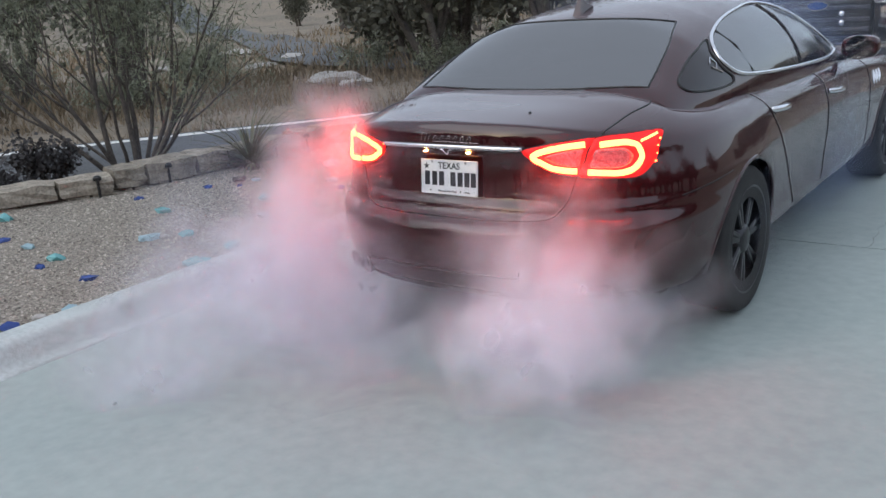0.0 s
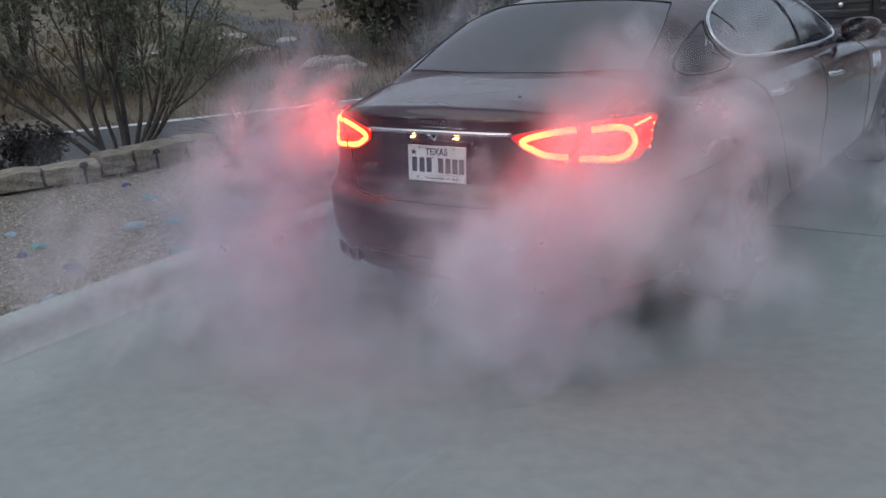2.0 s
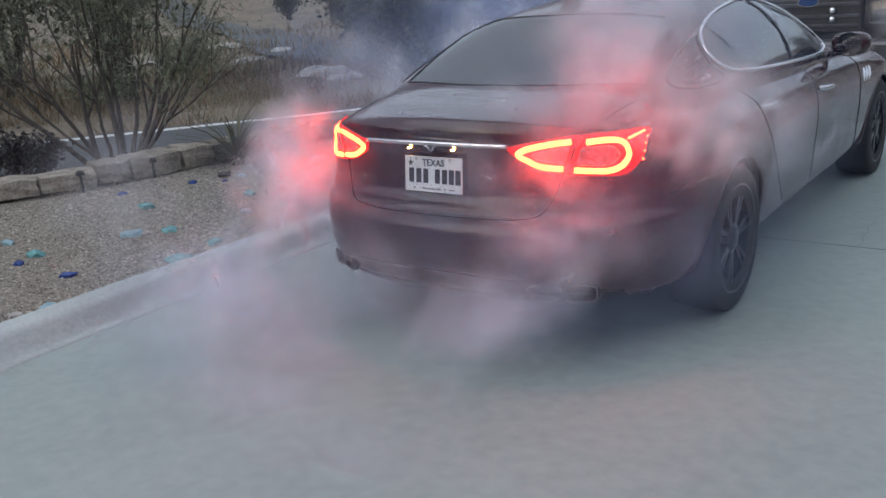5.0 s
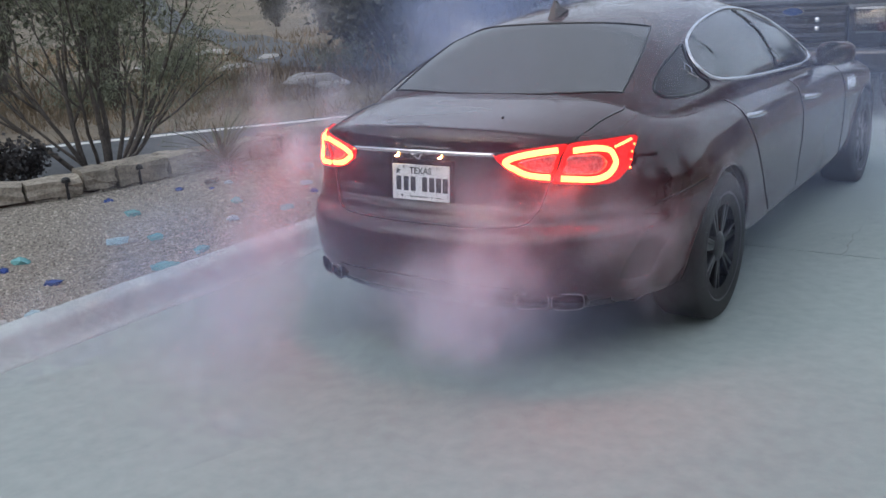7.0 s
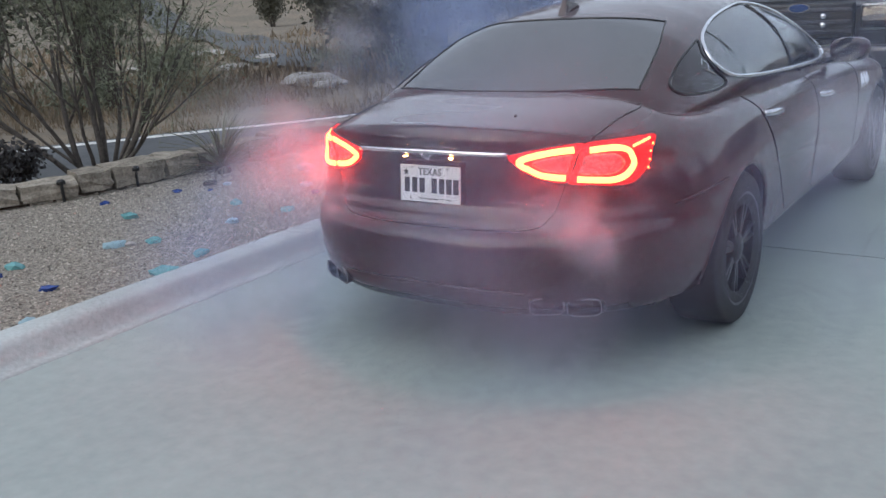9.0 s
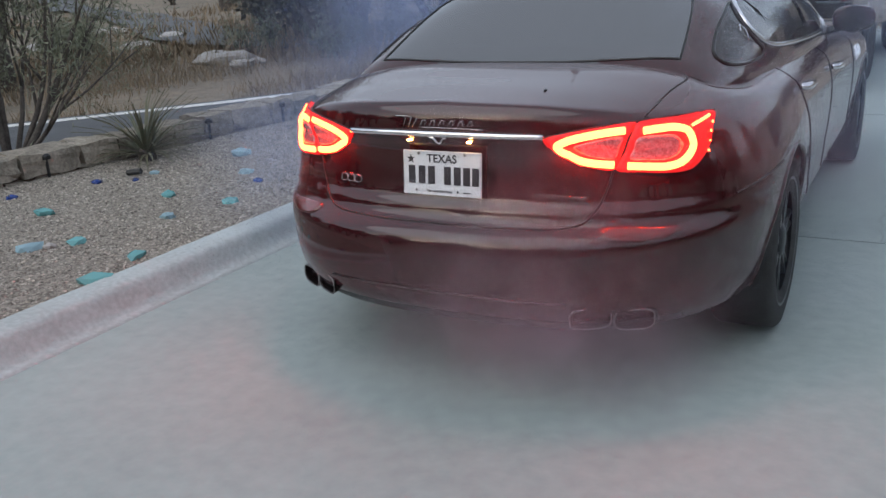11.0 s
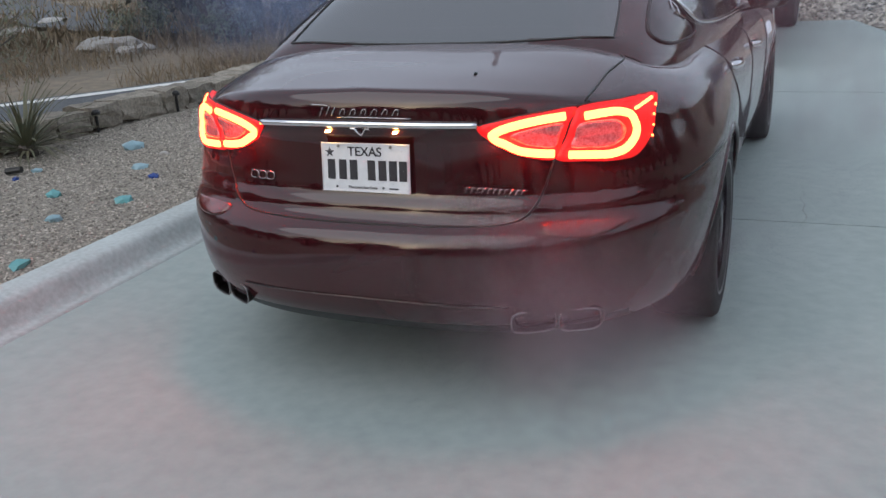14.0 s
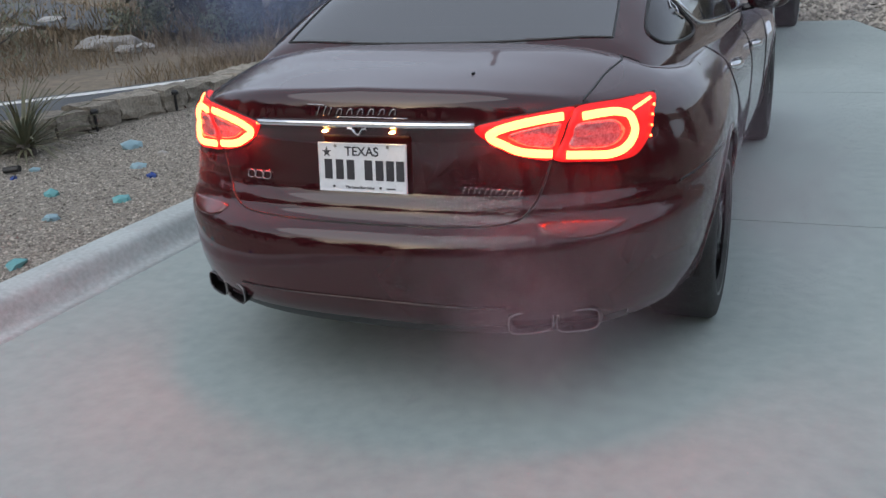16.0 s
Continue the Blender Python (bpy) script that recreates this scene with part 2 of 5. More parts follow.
def joined(pieces):
    verts, faces = [], []
    for v, f in pieces:
        base = len(verts)
        verts += v
        faces += [tuple(i + base for i in q) for q in f]
    return verts, faces


def lathe(profile, steps, axis="x"):
    """Turns (across, radius) points round an axis."""
    verts, faces, k = [], [], len(profile)
    for i in range(steps):
        w = 2 * math.pi * i / steps
        for a, r in profile:
            verts.append((a, r * math.cos(w), r * math.sin(w)) if axis == "x" else (r * math.cos(w), r * math.sin(w), a))
    for i in range(steps):
        for j in range(k - 1):
            q = (i + 1) % steps
            faces.append((i * k + j, i * k + j + 1, q * k + j + 1, q * k + j))
    return verts, faces


def curve_through(points, steps=8, closed=False):
    """Catmull-Rom points."""
    pts, out, k = [Vector(p) for p in points], [], len(points)
    for i in range(k if closed else k - 1):
        get = (lambda j: pts[j % k]) if closed else (lambda j: pts[min(max(j, 0), k - 1)])
        a, b, c, d = get(i - 1), get(i), get(i + 1), get(i + 2)
        for s in range(steps):
            u = s / steps
            out.append(0.5 * (2 * b + (c - a) * u + (2 * a - 5 * b + 4 * c - d) * u * u + (3 * b - a - 3 * c + d) * u ** 3))
    if not closed:
        out.append(pts[-1])
    return out


def rock(size, seed, rough=0.25, cuts=1):
    """A broken lump."""
    bm = bmesh.new()
    bmesh.ops.create_icosphere(bm, subdivisions=cuts, radius=1)
    rnd = random.Random(seed)
    for v in bm.verts:
        v.co = v.co * (1 + rnd.uniform(-rough, rough))
        v.co = Vector((v.co.x * size[0], v.co.y * size[1], v.co.z * size[2]))
    return bm


def thing(name, label, category, group="", kind=""):
    return tagged(new(name), label, category, group, kind)


# ---- curves of the car and the ground ----
def lerp_table(table, v):
    """A smooth curve through rows of (key, value), without overshoot."""
    if v <= table[0][0]:
        return table[0][1]
    if v >= table[-1][0]:
        return table[-1][1]
    i = next(j for j in range(len(table) - 1) if v <= table[j + 1][0])

    def slope(j):
        return (table[j + 1][1] - table[j][1]) / (table[j + 1][0] - table[j][0])

    def tangent(j):
        if j == 0 or j == len(table) - 1:
            return slope(min(j, len(table) - 2))
        p, q = slope(j - 1), slope(j)
        return 0.0 if p * q <= 0 else 2 * p * q / (p + q)

    w = table[i + 1][0] - table[i][0]
    u = (v - table[i][0]) / w
    return (table[i][1] * (1 + 2 * u) * (1 - u) ** 2 + table[i + 1][1] * u * u * (3 - 2 * u)
            + w * u * (1 - u) * (tangent(i) * (1 - u) - tangent(i + 1) * u))


TAIL = [(0.24, 0.02), (0.29, -0.06), (0.36, -0.115), (0.45, -0.135), (0.55, -0.127), (0.60, -0.116), (0.62, -0.099), (0.64, -0.066), (0.66, -0.044), (0.69, -0.038),
        (0.715, -0.022), (0.74, -0.018), (0.88, -0.008), (0.925, -0.028), (0.99, -0.025), (1.05, 0.0)]
FLANK = [(0.24, 0.89), (0.30, 0.945), (0.40, 0.968), (0.60, 0.978), (0.75, 0.975), (0.88, 0.95), (1.0, 0.895)]
NOSE = [(0.24, 5.0), (0.45, 5.12), (0.65, 5.1), (0.85, 4.9)]
CORNER, REAR_N, STRAIGHT = 1.0, 2.8, 4.1


def flank(y, z):
    """Half width of the body."""
    haunch = 0.036 * math.exp(-((y - 1.0) / 0.55) ** 2 - ((z - 0.66) / 0.26) ** 2) + 0.022 * math.exp(-((y - 4.1) / 0.5) ** 2 - ((z - 0.75) / 0.2) ** 2)
    waist = -0.02 * math.exp(-((y - 2.6) / 0.8) ** 2 - ((z - 0.45) / 0.2) ** 2)
    return lerp_table(FLANK, z) + haunch + waist


def tail_y(x, z):
    """The rear face of the body, as y over x and z."""
    w = flank(CORNER, z)
    u = min(abs(x) / w, 0.9999)
    return CORNER - (CORNER - lerp_table(TAIL, z)) * (1 - u ** REAR_N) ** (1 / REAR_N)


ROOF = [(0.56, 1.06), (0.62, 1.113), (0.72, 1.178), (0.86, 1.262), (1.0, 1.34), (1.12, 1.395), (1.30, 1.432), (1.55, 1.465), (2.0, 1.49), (2.35, 1.485), (2.7, 1.44), (3.0, 1.335), (3.3, 1.18), (3.62, 1.0)]
CABIN = [(0.58, 0.80), (0.9, 0.835), (1.3, 0.86), (1.8, 0.88), (2.6, 0.885), (3.2, 0.855), (3.62, 0.76)]
SILL = [(0.58, 0.985), (0.9, 0.985), (1.3, 0.985), (2.0, 0.97), (3.0, 0.95), (3.62, 0.93)]
LEAN_IN = 0.12


def cabin_m(y):
    """How square the cabin's section is."""
    return lerp_table([(0.58, 4.5), (0.8, 3.4), (1.2, 2.6), (1.6, 2.5)], y)


def cabin_x(y, z):
    """Half width of the cabin at y and z."""
    b, z0, z1 = lerp_table(CABIN, y), lerp_table(SILL, y), lerp_table(ROOF, y)
    h = min(max((z - z0) / max(z1 - z0, 1e-4), 0.0), 1.0)
    m = cabin_m(y)
    return b * (1 - h ** m) ** (1 / m) * (1 - LEAN_IN * h)


# ---- ground, driveway, kerb, bed, road, hillside ----
def land(x, y):
    """Height of the open ground."""
    d = math.hypot(x, y)
    out = (x + 8.75) * -0.778 + (y - 2.4) * 0.628
    h = -0.12
    if out > 0.1:
        f = min(1, (out - 0.1) / 0.8)
        h += f * (0.13 + 0.05 * noise.noise((x * 0.5, y * 0.5, 3.0)) + 0.22 * noise.noise((x * 0.1, y * 0.1, 3.0)) * min(1, out / 10))
    if d > 60:
        h += (d - 60) * 0.12 + 1.5 * noise.noise((x * 0.03, y * 0.03, 7.0)) * min(1, (d - 60) / 40)
    return h


def graded(lo, hi, near, step, growth):
    """Coordinates with a fine middle and ever wider steps outward."""
    out, s = list(np.arange(-near, near + 1e-6, step)), step
    a = b = near
    while a < hi:
        s *= growth
        a += s
        out.append(a)
    s = step
    while -b > lo:
        s *= growth
        b += s
        out.insert(0, -b)
    return out


xs = graded(-900, 900, 24, 0.6, 1.25)
gv = [(x, y, land(x, y)) for y in xs for x in xs]
gn = len(xs)
gf = [(j * gn + i, j * gn + i + 1, (j + 1) * gn + i + 1, (j + 1) * gn + i) for j in range(gn - 1) for i in range(gn - 1)]
tagged(part("ground", (gv, gf), EARTH, smooth=True), "dry brown grassy hillside ground", "ground", kind="structure")


def prism(outline, z0, z1, bevel=0.0):
    bm = bmesh.new()
    f = bm.faces.new([bm.verts.new((x, y, z0)) for x, y in outline])
    up = bmesh.ops.extrude_face_region(bm, geom=[f])
    for v in up["geom"]:
        if isinstance(v, bmesh.types.BMVert):
            v.co.z = z1
    bmesh.ops.recalc_face_normals(bm, faces=bm.faces[:])
    if bevel:
        top = [e for e in bm.edges if all(abs(v.co.z - z1) < 1e-5 for v in e.verts)]
        bmesh.ops.bevel(bm, geom=top, offset=bevel, segments=2, affect="EDGES")
    return bm


KERB_X = -1.9
driveway = tagged(new("driveway"), "pale grey-green concrete driveway with sawn joints", "driveway", kind="structure")
G = 0.004
for lo, hi, east0, east1 in ((-9.5, -5.4, 4.6, 4.5), (-5.4, 2.2, 4.5, 3.9), (2.2, 6.0, 3.9, 3.1), (6.0, 12.0, 3.1, 1.72), (12.0, 18.0, 0.95, 0.95)):
    part("slab", prism([(KERB_X - 0.02, lo + G), (east0, lo + G), (east1, hi - G), (KERB_X - 0.02, hi - G)], -0.12, 0.0, 0.004), CONCRETE, driveway)
crack = [(1.272, 2.215), (1.285, 2.30), (1.262, 2.42), (1.27, 2.52), (1.245, 2.63), (1.262, 2.74), (1.25, 2.86), (1.257, 2.95)]
crack = [Vector((x + 0.008 * noise.noise((y * 30, 0, 0)), y, 0.0012)) for x, y, _ in curve_through([(x, y, 0) for x, y in crack], 5)]
part("crack", tube(crack, [0.0014 * (1 - 0.8 * i / len(crack)) for i in range(len(crack))], 4, flat=0.3, up=(0, 0, 1)), MORTAR, driveway, "hairline crack")
# kerb: a rolled edge, higher on the bed side
kerb = tagged(new("kerb"), "pale rolled concrete kerb along the driveway", "kerb", kind="structure")
section = [(-1.72, 0.001), (-1.765, 0.004), (-1.79, 0.012), (-1.81, 0.032), (-1.828, 0.062), (-1.843, 0.092), (-1.856, 0.110), (-1.876, 0.121), (-1.91, 0.126), (-2.03, 0.124), (-2.05, 0.116), (-2.055, 0.10), (-2.055, -0.1), (-1.72, -0.1)]
for lo, hi in ((-9.5, -4.6), (-4.6, 3.0), (3.0, 6.8), (6.8, 12.0), (12.0, 18.0)):
    kv, kf, k = [], [], len(section)
    ys = np.linspace(lo + 0.002, hi - 0.002, 24)
    for y in ys:
        kv += [(x + 0.006 * noise.noise((y * 0.9, x, 1)), y, z + 0.004 * noise.noise((y * 1.7, x * 3, 5))) for x, z in section]
    for i in range(len(ys) - 1):
        kf += [(i * k + j, i * k + (j + 1) % k, (i + 1) * k + (j + 1) % k, (i + 1) * k + j) for j in range(k)]
    part("kerb_length", (kv, kf), KERB, kerb, smooth=True)

# the low wall's line, front face
WALL = [(-6.3, -2.2), (-5.5, -0.9), (-4.85, 0.2), (-4.38, 1.3), (-4.2, 2.4), (-4.1, 3.4), (-4.0, 4.4), (-3.9, 6.5), (-3.85, 9.0), (-3.9, 12.0), (-4.1, 16.0)]


def wall_x(y):
    return lerp_table([(b, a) for a, b in WALL], y)


def bed_z(x, y):
    f = min(max((-2.05 - x) / 2.2, 0), 1)
    return 0.095 + 0.05 * f + 0.012 * noise.noise((x * 1.3, y * 1.3, 2)) + 0.004 * noise.noise((x * 6, y * 6, 4))


bv, bf, nx = [], [], 36
by = np.linspace(-8, 16, 150)
for y in by:
    w = wall_x(y) - 0.12
    for i in range(nx):
        x = -2.05 + (w + 2.05) * i / (nx - 1)
        bv.append((x, y, bed_z(x, y)))
for j in range(len(by) - 1):
    for i in range(nx - 1):
        a = j * nx + i
        bf.append((a, a + nx, a + nx + 1, a + 1))
tagged(part("gravel_bed", (bv, bf), GRAVEL, smooth=True), "beige gravel bed between kerb and stone wall", "gravel bed", kind="structure")
# gravel beyond the end of the driveway
fv, ff = [], []
for j in range(40):
    for i in range(40):
        x, y = 0.95 + i * 0.35, 8.5 + j * 0.35
        fv.append((x, y, -0.035 + 0.02 * noise.noise((x, y, 9)) + max(0, y - 13) * 0.05))
for j in range(39):
    for i in range(39):
        ff.append((j * 40 + i, j * 40 + i + 1, (j + 1) * 40 + i + 1, (j + 1) * 40 + i))
tagged(part("gravel_bed", (fv, ff), GRAVEL, smooth=True), "pale gravel bed beyond the driveway's end", "gravel bed", kind="structure")

# road with an edge line
ROAD_Z, along = 0.05, Vector((3.05, 3.78, 0)).normalized()
across = Vector((-along.y, along.x, 0))
edge = Vector((-8.75, 2.4, 0))


LANE = curve_through([edge + along * s for s in (-25, -15, -8, -3, 0, 2.5, 4.5)] + [Vector(p) for p in ((-5.05, 7.3, 0), (-4.75, 9.3, 0), (-4.9, 13.0, 0), (-5.8, 20.0, 0), (-8.0, 30.0, 0))], 12)


def strip(a, b, z, wob=0.0):
    """A band along the lane between two offsets, kept behind the stone wall."""
    v, f = [], []
    for i, p in enumerate(LANE):
        d = (LANE[min(i + 1, len(LANE) - 1)] - LANE[max(i - 1, 0)]).normalized()
        q, w, inner = Vector((-d.y, d.x, 0)), wob * noise.noise((i * 0.7, a, 0)), a
        while inner < min(b, -0.05) and (p + q * inner).x > wall_x((p + q * inner).y) - 0.28:
            inner += 0.05
        for o in (inner + w, b + w):
            e = p + q * o
            v.append((e.x, e.y, z))
        if i:
            f.append((2 * i - 2, 2 * i - 1, 2 * i + 1, 2 * i))
    return v, f


tagged(part("road", strip(-3.2, 0.16, ROAD_Z), ASPHALT), "grey asphalt lane beyond the stone wall", "road", kind="structure")
tagged(part("edge_line", strip(-0.21, 0.0, ROAD_Z + 0.006, 0.012), LINE), "worn white painted edge line of the road", "road marking", kind="structure")
# a second road on the slope
rv = [Vector(p) for p in ((-70.0, 50.0, 0), (-47.0, 37.0, 0), (-33.0, 28.0, 0), (-22.0, 20.0, 0), (-14.5, 14.2, 0), (-9.5, 12.6, 0))]
cv = curve_through(rv, 10)
sv, sf = [], []
for i, p in enumerate(cv):
    d = (cv[min(i + 1, len(cv) - 1)] - cv[max(i - 1, 0)]).normalized()
    q = Vector((-d.y, d.x, 0)) * 1.2
    for e in (p - q, p + q):
        sv.append((e.x, e.y, max(land(p.x, p.y), land(e.x, e.y)) + 0.1))
    if i:
        sf.append((2 * i - 2, 2 * i - 1, 2 * i + 1, 2 * i))
tagged(part("far_road", (sv, sf), ASPHALT), "pale grey lane on the far slope", "road", kind="structure")


# ---- car ----

SHOULDER_X = [(0.0, 1.046), (0.35, 1.035), (0.55, 1.015), (0.70, 0.992), (0.80, 0.985), (0.95, 0.99)]
SHOULDER_Y = [(0.6, 0.99), (1.2, 0.995), (2.0, 0.985), (3.0, 0.965), (3.6, 0.94), (4.1, 0.90), (4.7, 0.80), (5.1, 0.74)]
SPINE = [(0.0, 1.049), (0.3, 1.080), (0.56, 1.108), (0.62, 1.10), (1.0, 1.02), (2.0, 1.0), (3.4, 1.0), (4.0, 0.985), (4.6, 0.91), (4.8, 0.86)]
Z0 = 0.285


def ring(kind, s, v):
    """A point of the body's right flank: kind rear, side or front, s along it, v up it."""
    if kind == "rear":
        u = math.sin(s * math.pi / 2) ** (2 / REAR_N)
        zs = lerp_table(SHOULDER_X, u * 0.95)
    else:
        u, y = 1.0, (CORNER + (STRAIGHT - CORNER) * s if kind == "side" else STRAIGHT)
        zs = lerp_table(SHOULDER_Y, y) if kind == "side" else lerp_table(SHOULDER_Y, STRAIGHT + 1.0 * s)
    z = Z0 + (zs - Z0) * v
    sharp = min(max((0.97 - u) / 0.3, 0), 1) if kind == "rear" else 0.0
    inset = (0.055 - 0.043 * sharp) * max(0, 1 - (zs - z) / (0.075 - 0.061 * sharp)) ** 2
    if kind == "rear":
        w, back = flank(CORNER, z) - inset * 0.8, lerp_table(TAIL, z) + inset * 0.45
        return Vector((w * u, CORNER - (CORNER - back) * math.cos(s * math.pi / 2) ** (2 / REAR_N), z))
    if kind == "side":
        return Vector((flank(y, z) - inset, y, z))
    w, nose = flank(STRAIGHT, z) - inset, lerp_table(NOSE, z) - inset
    return Vector((w * math.cos(s * math.pi / 2) ** (2 / 2.6), STRAIGHT + (nose - STRAIGHT) * math.sin(s * math.pi / 2) ** (2 / 2.6), z))


WHEELS_Y, WHEEL_Z, ARCH = (0.98, 4.15), 0.352, 0.392


def body_grid():
    """All the body's right half as rows of points: flank up to the shoulder, then the deck to the centre line."""
    stations = [("rear", i / 70) for i in range(70)] + [("side", i / 200) for i in range(200)] + [("front", i / 40) for i in range(41)]
    rows_v = [i / 54 for i in range(55)]
    grid = []
    for kind, s in stations:
        col = [ring(kind, s, v) for v in rows_v]
        e = col[-1]
        ys = min(max(e.y, 0.45), 4.7)
        for i in range(1, 23):
            t = i / 22
            x, y = e.x * (1 - t), e.y + (ys - e.y) * t
            zc = lerp_table(SPINE, y) - 0.05 * (x / 0.9) ** 3
            col.append(Vector((x, y, e.z + (zc - e.z) * (1 - (1 - t) ** 6))))
        grid.append(col)
    return grid


def panel_of(p):
    x, y, z = p
    if y < 0.66 and z > 0.95 and abs(x) < 0.655 - max(0, 1.02 - z) * 0.3 - max(0, 0.25 - y) * 0.05:
        return "boot_lid"
    if y < 0.35 and z > 0.64 + 0.1 * max(0, abs(x) - 0.45) and abs(x) < 0.50 + (z - 0.62) * 0.42:
        return "boot_lid"
    if y < 0.62 and z < 0.325 and abs(x) < 0.78:
        return "diffuser"
    if y < 0.68 and z < 0.74:
        return "rear_bumper"
    if z < 0.315 and 1.2 < y < 3.95:
        return "side_sill"
    if y > 3.5 and z > 0.72 and abs(x) < 0.76:
        return "bonnet"
    if y < 1.45 or (z > 0.97 and y < 3.5):
        return "rear_wing"
    if y < 2.42:
        return "rear_door"
    if y < 3.48:
        return "front_door"
    if y < 4.75:
        return "front_wing"
    return "front_bumper"


def split_panels(grid, classify, mats, parent, sided):
    """Splits a half grid and its mirror image into panels that share one smooth shading."""
    n, k = len(grid), len(grid[0])
    pts = [p for col in grid for p in col]
    full = pts + [Vector((-p.x, p.y, p.z)) for p in pts]
    faces, names = [], []
    for half in (0, 1):
        base = half * len(pts)
        for i in range(n - 1):
            for j in range(k - 1):
                q = [i * k + j, (i + 1) * k + j, (i + 1) * k + j + 1, i * k + j + 1]
                c = sum((pts[a] for a in q), Vector()) / 4
                name = classify(c)
                if name is None:
                    continue
                ids = [a + base for a in q]
                faces.append(ids[::-1] if half else ids)
                names.append((name, half if name in sided else 0))
    normals = np.zeros((len(full), 3))
    arr = np.array([tuple(p) for p in full])
    fa = np.array(faces)
    fn = np.cross(arr[fa[:, 2]] - arr[fa[:, 0]], arr[fa[:, 3]] - arr[fa[:, 1]])
    for c in range(4):
        np.add.at(normals, fa[:, c], fn)
    on_mid = np.abs(arr[:, 0]) < 1e-4
    normals[on_mid, 0] = 0
    normals /= np.maximum(np.linalg.norm(normals, axis=1, keepdims=True), 1e-9)
    made = {}
    for key in dict.fromkeys(names):
        fs = [f for f, nm in zip(faces, names) if nm == key]
        used = sorted({i for f in fs for i in f})
        at = {i: j for j, i in enumerate(used)}
        ob = part(key[0], ([full[i] for i in used], [tuple(at[i] for i in f) for f in fs]), mats.get(key[0], mats["*"]), parent, smooth=True)
        ob.data.normals_split_custom_set_from_vertices([tuple(normals[i]) for i in used])
        made[key] = ob
    return made


def open_arches(grid):
    """Draws the points within a wheel arch out to its rim."""
    for col in grid:
        for p in col:
            if p.x > 0.62 and p.z < 0.8:
                for wy in WHEELS_Y:
                    dy, dz = p.y - wy, p.z - WHEEL_Z
                    r = math.hypot(dy, dz)
                    if ARCH - 0.016 < r < ARCH:
                        p.y, p.z = wy + dy * ARCH / r, WHEEL_Z + dz * ARCH / r
    return grid


def body_panel(c):
    if abs(c.x) > 0.55 and c.z < 0.8 and any(math.hypot(c.y - wy, c.z - WHEEL_Z) < ARCH - 0.004 for wy in WHEELS_Y):
        return None
    if 0.8 < c.y < 3.4 and abs(c.x) < lerp_table(CABIN, c.y) - 0.06 and c.z > 0.96:
        return None
    return panel_of(c)


def cabin_grid():
    ys = [0.585 + 0.0198 * i for i in range(30)] + [1.16 + (3.6 - 1.16) * (i / 110) for i in range(1, 111)]
    grid = []
    for y in ys:
        z0, z1 = lerp_table(SILL, y), lerp_table(ROOF, y)
        col = []
        for j in range(61):
            a = j / 60 * math.pi / 2
            h = math.sin(a) ** (2 / cabin_m(y)) if j else 0.0
            h = min(h, 1.0)
            z = z0 - 0.03 * (j == 0) + (z1 - z0) * h
            col.append(Vector((lerp_table(CABIN, y) * (math.cos(a) ** (2 / cabin_m(y)) if j < 60 else 0) * (1 - LEAN_IN * h), y, z)))
        grid.append(col)
    return grid


# side-window outline as (y, z), smooth and closed; rear quarter glass; rear window edges as (x, y)
DAYLIGHT = curve_through([(y, z, 0) for y, z in ((1.18, 1.18), (1.27, 1.262), (1.52, 1.327), (1.9, 1.372), (2.3, 1.385), (2.65, 1.33), (2.95, 1.18), (3.12, 1.05), (2.9, 1.02), (2.5, 1.024), (1.88, 1.048), (1.45, 1.075), (1.26, 1.108))], 7, True)
QUARTER = curve_through([(y, z, 0) for y, z in ((1.235, 1.266), (1.02, 1.217), (0.86, 1.16), (0.76, 1.108), (0.79, 1.075), (0.94, 1.058), (1.17, 1.06), (1.215, 1.09), (1.155, 1.14), (1.16, 1.21))], 6, True)


def inside(outline, a, b):
    hit = False
    for p, q in zip(outline, outline[1:] + outline[:1]):
        if (p[1] > b) != (q[1] > b) and a < p[0] + (q[0] - p[0]) * (b - p[1]) / (q[1] - p[1]):
            hit = not hit
    return hit


def window_half(y):
    """Half width of the rear window at y."""
    return lerp_table([(0.62, 0.638), (0.8, 0.62), (1.0, 0.59), (1.15, 0.55), (1.28, 0.515)], y)


def window_top(x):
    return 1.12 + 0.14 * (abs(x) / 0.52) ** 3


def window_foot(x):
    return 0.608 + 0.045 * (abs(x) / 0.63) ** 3


def cabin_panel(c):
    if window_foot(c.x) < c.y < window_top(c.x) and abs(c.x) < window_half(c.y):
        return "rear_window"
    if c.y > 1.2 and inside(DAYLIGHT, c.y, c.z) and abs(c.x) > 0.4:
        return "side_window"
    if inside(QUARTER, c.y, c.z) and abs(c.x) > 0.4:
        return "quarter_glass"
    if c.y > 2.62 + 0.25 * (abs(c.x) / 0.6) ** 2 and abs(c.x) < lerp_table(CABIN, c.y) - 0.13 and c.z > 0.97:
        return "windscreen"
    return "roof"


def on_tail(x, z, out=0.0):
    """A point on the rear face, out metres proud of it."""
    e = 0.004
    y = tail_y(x, z)
    nrm = Vector(((tail_y(x + e, z) - tail_y(x - e, z)) / (2 * e), -1, (tail_y(x, z + e) - tail_y(x, z - e)) / (2 * e))).normalized()
    return Vector((x, y, z)) + nrm * out


def on_cabin(y, z, sign, out=0.0):
    x = cabin_x(y, z)
    return Vector((sign * (x + out * 0.9), y, z + out * 0.4))


